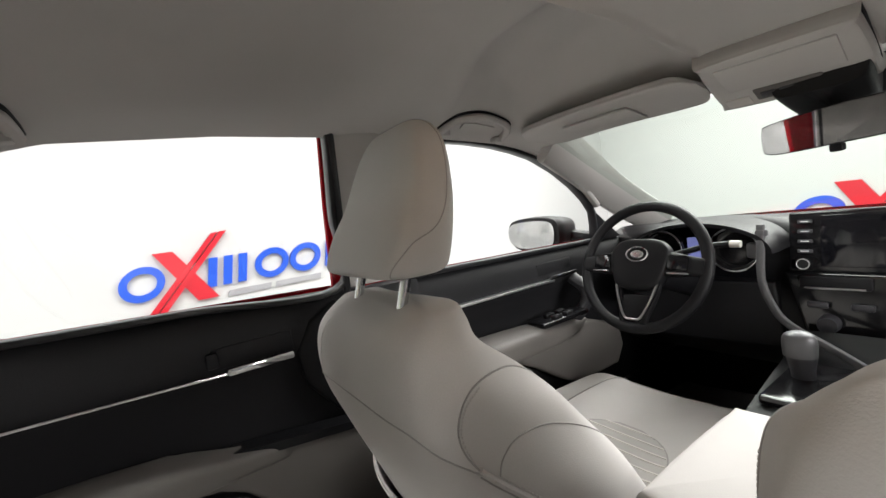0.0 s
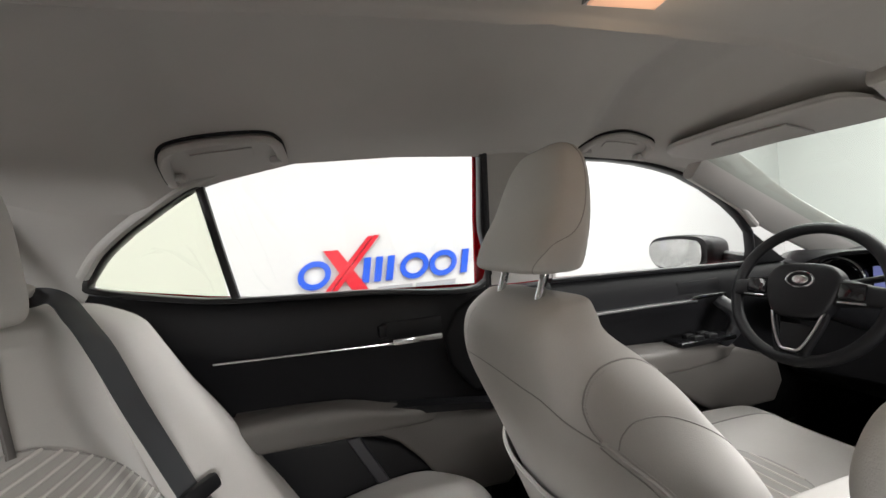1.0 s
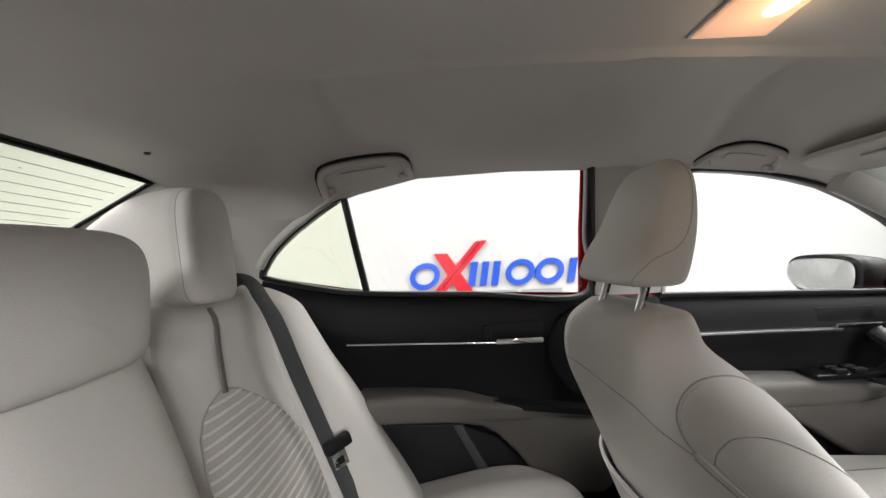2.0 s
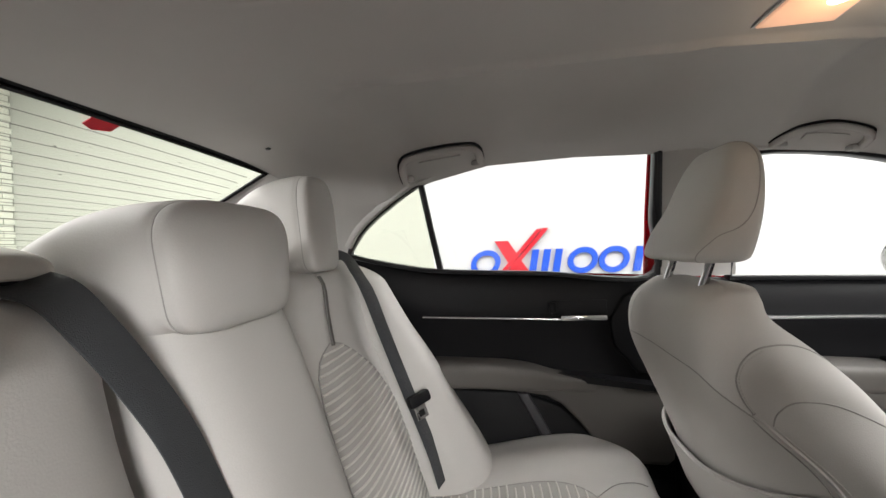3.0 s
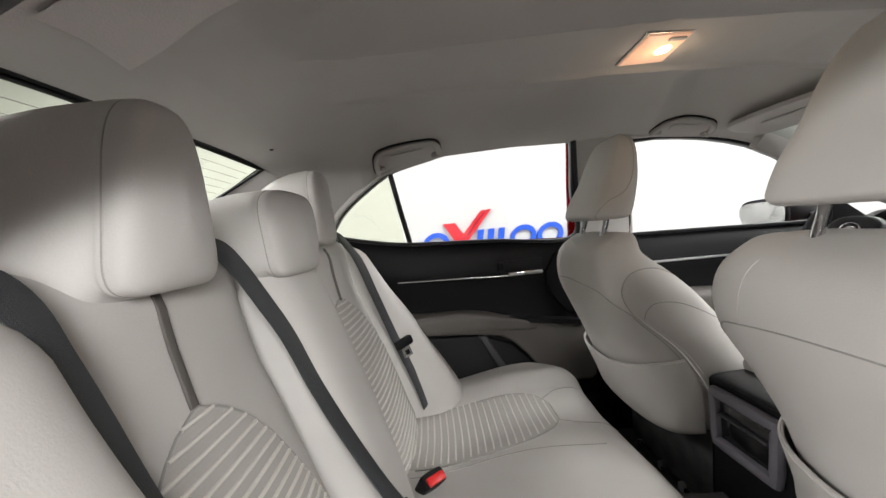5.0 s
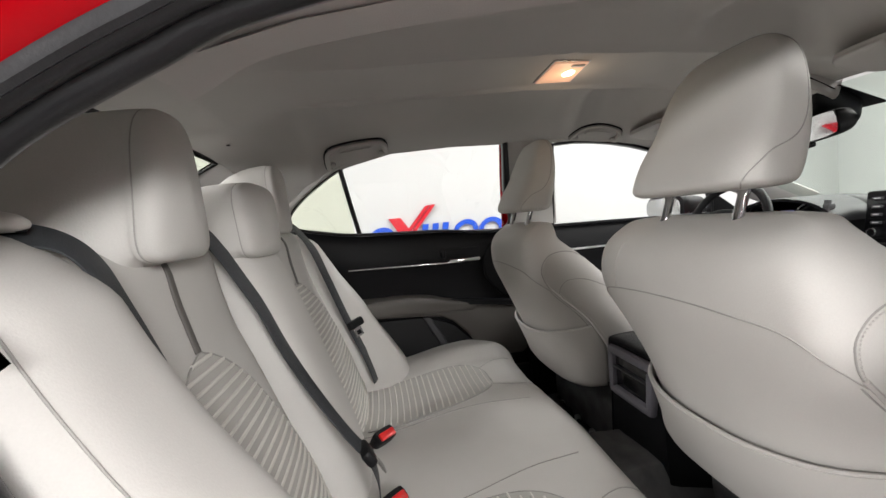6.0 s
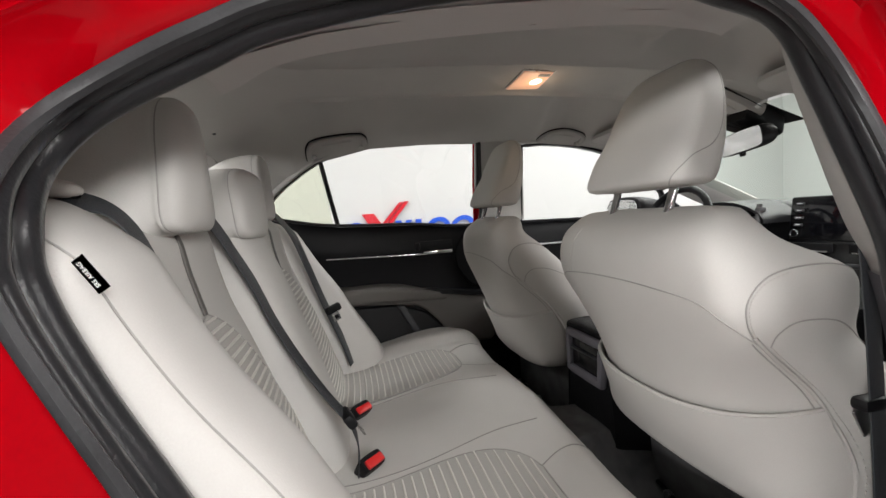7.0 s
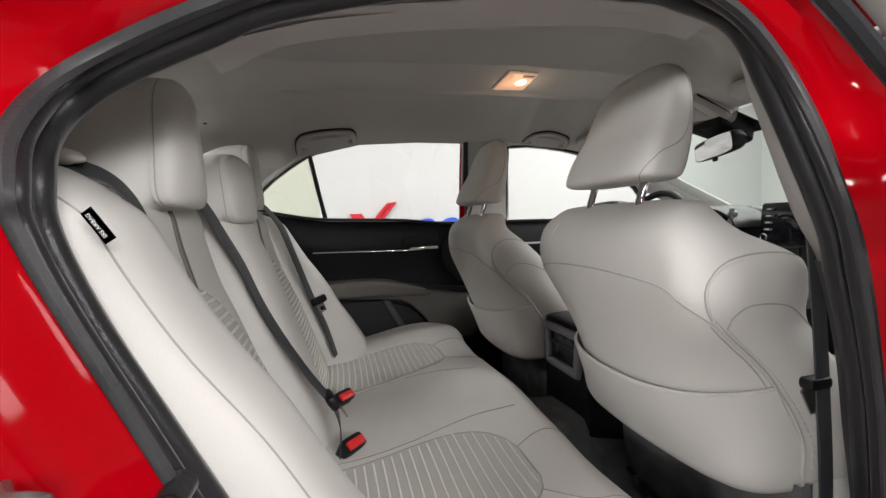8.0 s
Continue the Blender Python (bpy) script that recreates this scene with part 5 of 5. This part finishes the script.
def visor(cx, s):
    v = thing("sun_visor", "grey sun visor folded up under the roof edge", "sun visor", "sun visors")
    loops = []
    for t, w in ((0, 0.0), (0.03, 0.5), (0.08, 0.9), (0.2, 1), (0.5, 1), (0.85, 1), (0.95, 0.85), (1, 0.3)):
        x = cx + s * (-0.21 + 0.42 * t)
        yc, zc = 0.775, 1.262 + 0.006 * math.sin(3 * t)
        loops.append([(x, yc + 0.072 * w * a - 0.02 * (1 - w), zc + 0.011 * max(w, 0.3) * b - 0.014 * a * w) for a, b in ((-1, 0), (-0.9, 0.8), (0, 1), (0.9, 0.8), (1, 0), (0.9, -0.8), (0, -1), (-0.9, -0.8))])
    part("board", grid_bm(skin(loops, 40, 40)), TRIM, v)
    part("mirror_flap", moved(box(0, 0, 0, 0.16, 0.08, 0.006, 0.002), pose(cx, 0.775, 1.2525, -11, 0, 0)), TRIM, v)


visor(-0.350, 1)
visor(0.365, -1)

dome = thing("dome_lamp", "lit amber roof lamp with a slanted clear lens", "roof lamp")
DZ = 1.3445
dl = [(-0.087, 0.166), (-0.084, 0.257), (0.043, 0.242), (0.047, 0.161)]
part("bezel", prism([(a * 1.06 + 0.002, 0.208 + (b - 0.208) * 1.08) for a, b in dl], lambda a, b, d: (a, b, DZ + d), 0.012, -0.002), SATIN, dome, "thin silver rim")
part("lens", prism(dl, lambda a, b, d: (a, b, DZ + d), 0.01, -0.005, 0.003), LENS, dome, "amber lens")
part("bulb", grid_bm(skin([[(-0.02 + 0.022 * k * math.cos(t), 0.222 + 0.014 * k * math.sin(t), DZ - 0.004 - h) for t in np.linspace(0, 2 * math.pi, 12, endpoint=False)] for h, k in ((0, 1), (0.0025, 0.8), (0.003, 0.3))], 24, 6)), BULB, dome, "glowing bulb spot")
part("switch", box(0.030, 0.222, DZ - 0.006, 0.012, 0.03, 0.005, 0.002), IVORY, dome)
bl = bpy.data.lights.new("dome_bulb", "POINT")
bl.energy, bl.color, bl.shadow_soft_size = 0.06, (1.0, 0.72, 0.45), 0.02
new("dome_bulb", bl).location = (-0.02, 0.222, DZ - 0.05)

oc = thing("overhead_console", "grey overhead console with lamp lenses behind the mirror", "overhead console")
OM = pose(-0.035, 0.788, 1.264, -22, 0, 3)
part("body", moved(grid_bm(skin([[(0.098 * k * a, 0.080 * k * b, h) for a, b in ((-1, -0.8), (-0.85, -1), (0.85, -1), (1, -0.8), (1.05, 0.7), (0.9, 1), (-0.9, 1), (-1.05, 0.7))] for h, k in ((0.04, 1.0), (0.0, 1.0), (-0.012, 0.98), (-0.018, 0.90), (-0.019, 0.4))], 48, 14)), OM), TRIM, oc)
# Black cord draws the shade along the joint of console and headliner.
part("shadow_gap", moved(tube([(0.099 * a, 0.081 * b, 0.004) for a, b in corners([(-1, -0.95), (1, -0.95), (1.03, 0.9), (-1.03, 0.9)], 6)], 0.003, 6, True), OM), BLACK, oc)
part("glasses_lid", moved(box(0, -0.025, -0.019, 0.15, 0.075, 0.005, 0.002), OM), TRIM, oc)
part("recess", moved(box(0.0, 0.040, -0.018, 0.09, 0.036, 0.008, 0.003), OM), TRIM_DK, oc)
for k in range(3):
    part("button", moved(box(-0.026 + 0.026 * k, 0.040, -0.023, 0.02, 0.018, 0.004, 0.0015), OM), CHARCOAL, oc)
for a in (-0.072, 0.072):
    part("reading_lens", moved(box(a, 0.052, -0.017, 0.038, 0.028, 0.008, 0.003), OM), IVORY, oc)

rm = thing("rear_view_mirror", "black rear-view mirror hanging from the windscreen", "car mirror")
RM = pose(0.010, 0.845, 1.157, 5, -2, -23)
loops = []
for d, k in ((0.0, 0.97), (-0.004, 1.0), (0.012, 1.0), (0.026, 0.85), (0.032, 0.5)):
    loops.append([(0.118 * a * (0.98 if k < 1 else 1), d, 0.032 * k * b) for a, b in ((-1, -0.1), (-0.97, 0.6), (-0.85, 0.85), (0, 1.0), (0.85, 0.85), (0.97, 0.6), (1, -0.1), (0.9, -0.85), (0, -0.95), (-0.9, -0.85))])
part("housing", moved(grid_bm(skin(loops, 60, 16)), RM), BLACK, rm)
bm = bmesh.new()
bm.faces.new([bm.verts.new((p[0] * 0.98, -0.0065, p[2] * 0.93)) for p in spline(loops[1], 40, True)])
bmesh.ops.solidify(bm, geom=bm.faces[:], thickness=0.001)
part("mirror_glass", moved(bm, RM), MIRROR, rm, smooth=False)
part("tab", moved(box(0, 0.0, -0.036, 0.02, 0.012, 0.014, 0.004), RM), BLACK, rm)
part("arm", tube(spline([(0, 0.865, 1.165), (0, 0.90, 1.19), (0, 0.93, 1.215)], 10), 0.010), BLACK, rm)
part("sensor_housing", grid_bm(skin([[(0.085 * k * a, 0.885 + 0.075 * b, z + 0.30 * (0.0 - 0.075 * b)) for a, b in ((-1, -0.8), (-0.7, -1), (0.7, -1), (1, -0.8), (0.8, 0.8), (0.5, 1), (-0.5, 1), (-0.8, 0.8))] for z, k in ((1.250, 0.75), (1.215, 0.72), (1.195, 0.62), (1.19, 0.3))], 40, 12)), BLACK, rm, "black sensor housing")

# loose wiring on the floor by the passenger seat
loom = thing("wire_loom", "thin black wiring with small connectors on the carpet", "wiring")
lw = spline([(0.02, 0.46, 0.262), (0.07, 0.474, 0.270), (0.11, 0.478, 0.262), (0.16, 0.486, 0.268), (0.22, 0.50, 0.262)], 30)
part("cable", tube(lw, 0.004, 6), BLACK, loom)
for k in (6, 14, 22):
    part("connector", moved(box(0, 0, 0, 0.022, 0.014, 0.016, 0.003), pose(lw[k][0], lw[k][1], lw[k][2] + 0.004, 0, 8, 20)), BLACK if k != 14 else SATIN, loom)

# small round cap in the headliner
cap = thing("headliner_clip", "small dark round cap in the headliner", "clip")
part("cap", grid_bm(skin([[(-0.335 + r * math.cos(t), -0.655 + r * math.sin(t), z) for t in np.linspace(0, 2 * math.pi, 10, endpoint=False)] for z, r in ((roof_z(-0.335, -0.655) + 0.002, 0.006), (roof_z(-0.335, -0.655) - 0.002, 0.005), (roof_z(-0.335, -0.655) - 0.003, 0.002))], 16, 6)), CHARCOAL, cap)


# ---------------------------------------------------------------- dashboard
dash = thing("dashboard", "black moulded dashboard with silver trim and a dark screen", "dashboard")
loops = []
for x in np.linspace(-0.74, 0.74, 17):
    hood = 0.030 * math.exp(-((x + 0.37) / 0.17) ** 4)
    f = 0.03 * (abs(x) / 0.74) ** 2
    loops.append([(x, 1.78, 0.90), (x, 1.62, 0.94), (x, 1.45, 0.955 + 0.3 * hood), (x, 1.345 - 0.3 * hood + f, 0.945 + hood), (x, 1.30 + f, 0.915), (x, 1.315 + f, 0.84), (x, 1.26 + f, 0.74), (x, 1.28 + f, 0.62), (x, 1.40, 0.52), (x, 1.78, 0.50)])
part("body", grid_bm(skin(loops, 80, 60)), BLACK, dash, "black soft dashboard moulding")
# instrument hood, dials
hood = [[(-0.37 + 0.19 * math.cos(t) * k, y, 0.895 + 0.085 * max(-0.2, math.sin(t)) * k) for t in np.linspace(0, math.pi, 30)] for y, k in ((1.15, 1.0), (1.18, 1.02), (1.36, 1.0))]
part("instrument_hood", sheet_bm(hood, 0.01), BLACK, dash)
for a in (-0.465, -0.275):
    dial = part("dial", grid_bm(skin([[(a + r * math.cos(t), y, 0.900 + r * math.sin(t)) for t in np.linspace(0, 2 * math.pi, 16, endpoint=False)] for y, r in ((1.215, 0.062), (1.185, 0.062), (1.180, 0.055), (1.196, 0.05), (1.198, 0.01))], 40, 14)), BLACK_GL, dash)
    part("dial_ring", tube([(a + 0.058 * math.cos(t), 1.180, 0.900 + 0.058 * math.sin(t)) for t in np.linspace(0, 2 * math.pi, 40, endpoint=False)], 0.0022, 6, True, up=(0, 1, 0)), SATIN, dial, "silver dial ring")
part("display", box(-0.37, 1.195, 0.905, 0.05, 0.012, 0.06, 0.003), LCD, dash, "small lit blue display")
# vents
for a, w in ((-0.62, 0.11), (0.62, 0.11)):
    vn = part("air_vent", box(a, 1.305, 0.885, w + 0.02, 0.02, 0.055, 0.006), BLACK_GL, dash)
    for k in range(3):
        part("slat", box(a, 1.294, 0.87 + 0.015 * k, w, 0.012, 0.003, 0.001), CHARCOAL, vn)
    part("vent_trim", box(a, 1.293, 0.855, w + 0.02, 0.006, 0.005, 0.002), SATIN, vn)
# screen
sc = part("screen_housing", moved(box(0, 0, 0, 0.365, 0.03, 0.155, 0.008), pose(0.0, 1.285, 0.903, -8, 0, 0)), BLACK_GL, dash, "gloss black screen surround")
part("screen", moved(box(0, -0.0165, 0.002, 0.235, 0.004, 0.128, 0.002), pose(0.0, 1.285, 0.903, -8, 0, 0)), SCREEN, sc, "dark unlit screen")
for sx in (-0.147, 0.147):
    for k in range(4):
        part("button", moved(box(sx, -0.018, 0.052 - 0.025 * k, 0.030, 0.006, 0.009, 0.002), pose(0.0, 1.285, 0.903, -8, 0, 0)), CHARCOAL, sc)
        part("button_mark", moved(box(sx, -0.0215, 0.052 - 0.025 * k, 0.016, 0.001, 0.002, 0), pose(0.0, 1.285, 0.903, -8, 0, 0)), WHITE, sc, smooth=False)
    kn = part("knob", moved(grid_bm(skin([[(sx + r * math.cos(t), y, -0.055 + r * math.sin(t)) for t in np.linspace(0, 2 * math.pi, 12, endpoint=False)] for y, r in ((-0.014, 0.016), (-0.034, 0.015), (-0.036, 0.012), (-0.036, 0.004))], 28, 10)), pose(0.0, 1.285, 0.903, -8, 0, 0)), BLACK_GL, sc)
    part("knob_ring", moved(tube([(sx + 0.0125 * math.cos(t), -0.036, -0.055 + 0.0125 * math.sin(t)) for t in np.linspace(0, 2 * math.pi, 24, endpoint=False)], 0.0022, 6, True, up=(0, 1, 0)), pose(0.0, 1.285, 0.903, -8, 0, 0)), CHROME, kn, "chrome knob ring")
# centre stack below the screen
part("control_panel", prism([(-0.19, 0.83), (0.19, 0.83), (0.17, 0.62), (-0.13, 0.62)], lambda a, b, d: (a, 1.25 + (0.83 - b) * -0.15 + d, b), 0.08, 0.0, 0.01), BLACK_GL, dash)
for a in (-0.09, 0.09):
    cv = part("centre_vent", box(a, 1.240, 0.808, 0.13, 0.014, 0.030, 0.004), BLACK, dash)
    part("vent_trim", box(a, 1.232, 0.796, 0.11, 0.005, 0.004, 0.001), SATIN, cv)
for a in (-0.12, -0.04, 0.04, 0.12):
    part("climate_button", box(a, 1.228, 0.755, 0.04, 0.012, 0.016, 0.004), CHARCOAL, dash)
for a in (-0.10, 0.10):
    part("climate_knob", grid_bm(skin([[(a + r * math.cos(t), y, 0.71 + r * math.sin(t)) for t in np.linspace(0, 2 * math.pi, 12, endpoint=False)] for y, r in ((1.235, 0.022), (1.207, 0.020), (1.205, 0.016), (1.205, 0.004))], 28, 10)), CHARCOAL, dash)
# silver sweep from the instrument hood down to the console
sw = spline([(-0.205, 1.165, 0.965), (-0.203, 1.150, 0.90), (-0.200, 1.135, 0.83), (-0.178, 1.125, 0.77), (-0.14, 1.10, 0.735), (-0.05, 1.06, 0.70), (0.03, 1.02, 0.665), (0.10, 0.96, 0.63)], 50)
part("silver_sweep", sweep(sw, rect(0.018, 0.012, 0.4), up=(0, 1, 0.2)), DARK_SATIN, dash, "satin silver trim sweep")
part("sweep_head", box(-0.205, 1.168, 0.945, 0.022, 0.03, 0.020, 0.006), DARK_SATIN, dash)
part("side_pod", box(-0.225, 1.175, 0.90, 0.030, 0.02, 0.04, 0.006), DARK_SATIN, dash)
part("knee_panel", prism([(-0.62, 0.80), (-0.21, 0.80), (-0.19, 0.62), (-0.60, 0.60)], lambda a, b, d: (a, 1.26 + d, b), 0.05, -0.01, 0.01), BLACK, dash)

# steering wheel
wheel = thing("steering_wheel", "black leather steering wheel with silver spoke trim", "steering wheel")
WM = pose(-0.422, 0.985, 0.888, -22, 0, 0) @ Matrix.Scale(0.93, 4)
ringp = [(0.181 * math.cos(t), 0, 0.181 * math.sin(t)) for t in np.linspace(0, 2 * math.pi, 72, endpoint=False)]
part("rim", moved(sweep(ringp, disc(0.0142, 12, 1.1), True, up=(0, 1, 0)), WM), BLACK, wheel, "black leather rim")
hub = []
for d, k in ((0.045, 0.8), (0.01, 1.0), (-0.012, 1.0), (-0.022, 0.9), (-0.026, 0.5)):
    hub.append([(1.16 * k * a, d, 1.16 * k * b) for a, b in ((-0.075, 0.035), (-0.05, 0.062), (0.0, 0.068), (0.05, 0.062), (0.075, 0.035), (0.07, -0.01), (0.05, -0.052), (0.0, -0.062), (-0.05, -0.052), (-0.07, -0.01))])
part("hub", moved(grid_bm(skin(hub, 60, 16)), WM), BLACK, wheel, "black airbag cover")
for s in (-1, 1):
    sp = part("spoke", moved(grid_bm(skin([[(s * x, d, zc + h * b) for d, b in ((-0.012, -1), (-0.016, 0), (-0.012, 1), (0.012, 1), (0.014, 0), (0.012, -1))] for x, h, zc in ((0.06, 0.034, 0.008), (0.10, 0.030, 0.006), (0.14, 0.024, 0.004), (0.178, 0.022, 0.0))], 24, 14)), WM), BLACK, wheel)
    part("switch_pad", moved(box(s * 0.112, -0.017, 0.008, 0.055, 0.008, 0.042, 0.006), WM), BLACK_GL, sp)
    part("spoke_line", moved(box(s * 0.115, -0.018, -0.020, 0.055, 0.006, 0.004, 0.001), WM), SATIN, sp)
    part("lower_spoke", moved(sweep(spline([(s * 0.062, 0.0, -0.02), (s * 0.055, -0.002, -0.08), (s * 0.035, -0.003, -0.145), (s * 0.030, 0, -0.178)], 16), rect(0.02, 0.016, 0.4), up=(0, 1, 0)), WM), BLACK, wheel)
    part("spoke_trim", moved(sweep(spline([(s * 0.072, -0.012, 0.0), (s * 0.060, -0.014, -0.06), (s * 0.042, -0.014, -0.115), (s * 0.022, -0.013, -0.152), (0, -0.013, -0.156)], 24), rect(0.006, 0.005, 0.3), up=(0, 1, 0)), WM), SATIN, wheel, "thin silver spoke line")
part("lower_fill", moved(prism([(-0.04, -0.085), (0.04, -0.085), (0.028, -0.165), (-0.028, -0.165)], lambda a, b, d: (a, d, b), 0.008, -0.008, 0.004), WM), BLACK, wheel)
em = part("emblem", moved(tube([(0.032 * math.cos(t), -0.026, 0.030 + 0.021 * math.sin(t)) for t in np.linspace(0, 2 * math.pi, 40, endpoint=False)], 0.003, 8, True, up=(0, 1, 0)), WM), CHROME, wheel, "plain oval chrome badge")
part("badge_plate", moved(grid_bm(skin([[(r * math.cos(t), y, 0.030 + 0.62 * r * math.sin(t)) for t in np.linspace(0, 2 * math.pi, 12, endpoint=False)] for y, r in ((-0.018, 0.022), (-0.027, 0.02), (-0.029, 0.012), (-0.029, 0.004))], 28, 8)), WM), SATIN, em)
part("column", tube([(-0.42, 1.01, 0.88), (-0.41, 1.22, 0.80)], 0.045, 16), BLACK, wheel)
part("stalk", tube([(-0.39, 1.09, 0.90), (-0.30, 1.09, 0.925), (-0.245, 1.09, 0.93)], 0.008), BLACK, wheel)
part("stalk_tip", tube([(-0.245, 1.09, 0.93), (-0.222, 1.09, 0.929)], 0.009), IVORY, wheel)

# centre console between the front seats
cons = thing("centre_console", "black centre console with rear vents and a gear lever", "console")
loops = []
for y, w, top, bot in ((0.325, 0.105, 0.645, 0.36), (0.335, 0.110, 0.668, 0.34), (0.48, 0.122, 0.665, 0.26), (0.62, 0.12, 0.665, 0.26), (0.66, 0.12, 0.645, 0.26), (0.72, 0.125, 0.648, 0.26), (0.95, 0.14, 0.665, 0.26), (1.10, 0.16, 0.66, 0.28), (1.18, 0.17, 0.70, 0.30)):
    loops.append([(-w, y, bot), (-w, y, (top + bot) / 2), (-w * 0.97, y, top - 0.02), (-w * 0.85, y, top), (0, y, top + 0.004), (w * 0.85, y, top), (w * 0.97, y, top - 0.02), (w, y, (top + bot) / 2), (w, y, bot), (0, y, bot)])
part("body", grid_bm(skin(loops, 60, 50)), BLACK, cons)
part("armrest_lid", grid_bm(skin([[(0.112 * k * a, 0.565 + 0.155 * k * b, z) for a, b in ((-1, -0.8), (-0.8, -1), (0.8, -1), (1, -0.8), (1, 0.8), (0.8, 1), (-0.8, 1), (-1, 0.8))] for z, k in ((0.655, 0.98), (0.675, 1.02), (0.692, 0.99), (0.698, 0.8))], 48, 12)), LEATHER, cons, "pale grey padded armrest lid")
fr = part("rear_bezel", sweep(np.array(corners([(-0.082, 0.318, 0.640), (0.082, 0.318, 0.640), (0.076, 0.315, 0.535), (-0.076, 0.315, 0.535)], 6)), rect(0.024, 0.022, 0.4), True, up=(0, 1, 0)), BEZEL, cons, "grey rear bezel")
part("rear_pocket", box(0, 0.322, 0.58, 0.135, 0.012, 0.11, 0.004), BLACK_GL, fr)
part("vent_slat", box(0, 0.314, 0.600, 0.130, 0.014, 0.005, 0.002), CHARCOAL, fr)
part("gear_surround", box(-0.05, 0.93, 0.668, 0.13, 0.22, 0.02, 0.008), BLACK_GL, cons)
lever = part("gear_lever", grid_bm(skin([[(-0.077 + r * math.cos(t), y + 0.165 + 0.8 * r * math.sin(t), z - 0.045) for t in np.linspace(0, 2 * math.pi, 12, endpoint=False)] for z, y, r in ((0.66, 0.80, 0.042), (0.69, 0.793, 0.030), (0.71, 0.785, 0.022), (0.735, 0.778, 0.020), (0.765, 0.774, 0.025), (0.795, 0.77, 0.027), (0.812, 0.768, 0.022), (0.818, 0.767, 0.008))], 36, 24)), CHARCOAL, cons, "dark leather gear lever")
part("knob_cap", grid_bm(skin([[(-0.077 + r * math.cos(t), 0.933 + 0.8 * r * math.sin(t), z - 0.045) for t in np.linspace(0, 2 * math.pi, 12, endpoint=False)] for z, r in ((0.772, 0.0275), (0.80, 0.0285), (0.815, 0.024), (0.822, 0.010))], 32, 10)), DARK_SATIN, lever, "dark silver knob cap")

# ---------------------------------------------------------------- open rear door on the right
od = thing("door_4", "open rear car door with grey inner frame and black seal", "car door", "car doors", "structure")
HM = pose(0.860, 0.235, 0, 0, 0, 76)


def hinge(bm):
    return moved(bm, HM)


fr = spline([(0.84, 0.30, 0.96), (0.825, 0.235, 1.035), (0.82, 0.135, 1.12), (0.82, 0.05, 1.185), (0.86, -0.04, 1.23), (1.05, -0.02, 1.27), (1.30, 0.03, 1.25), (1.50, 0.07, 1.15), (1.66, 0.10, 0.98)], 60)
part("window_frame", sweep(fr, rect(0.030, 0.02, 0.3), up=(0.3, 1, 0.3)), TRIM, od, "grey inner window frame")
part("seal", sweep(fr + np.array((-0.012, -0.022, -0.016)), disc(0.008, 8), up=(0.3, 1, 0.3)), RUBBER, od)
part("outer_frame", sweep(fr + np.array((0.0, 0.035, 0.0)), rect(0.05, 0.03, 0.3), up=(0.3, 1, 0.3)), RED, od)
part("panel", hinge(box(0.03, -0.44, 0.62, 0.06, 0.86, 0.64, 0.02)), BLACK, od)
part("outer_skin", hinge(box(0.08, -0.44, 0.62, 0.03, 0.90, 0.66, 0.012)), RED, od)
part("armrest", hinge(box(-0.02, -0.42, 0.70, 0.07, 0.50, 0.06, 0.02)), TRIM_DK, od)

# ---------------------------------------------------------------- bricks of the rear studio wall
BW, BH, J = 0.215, 0.068, 0.011


def brick_mesh(name):
    bm = box(0, 0, 0, BW, 0.02, BH, 0.004, 1)
    me = bpy.data.meshes.new(name)
    bm.to_mesh(me)
    bm.free()
    me.materials.append(BRICK_W)
    return me


shared = [brick_mesh("brick") for _ in range(1)]
rest = bmesh.new()
made = 0
for r in range(int(3.3 / (BH + J))):
    z = 0.06 + r * (BH + J)
    for c in range(int(9.2 / (BW + J))):
        x = -4.0 + c * (BW + J) + (0.5 * (BW + J) if r % 2 else 0)
        y = -5.992 + random.uniform(-0.003, 0.003)
        if 1.55 < z < 2.65 and -3.0 < x < 1.2 and made < 300:
            ob = new("brick", shared[0])
            ob.location = (x, y, z)
            ob.parent = brick_wall
            made += 1
        elif -4.0 < x < 3.0 and z > 0.5:
            q = [rest.verts.new((x + a * BW / 2, y + 0.01 * b, z + d * BH / 2)) for b in (0, 1) for a, d in ((-1, -1), (1, -1), (1, 1), (-1, 1))]
            rest.faces.new(q[4:])
            for k in range(4):
                rest.faces.new((q[k], q[(k + 1) % 4], q[4 + (k + 1) % 4], q[4 + k]))
ob = part("brick_field", rest, BRICK_W, brick_wall, smooth=False)
tagged(ob, kind="stuff")
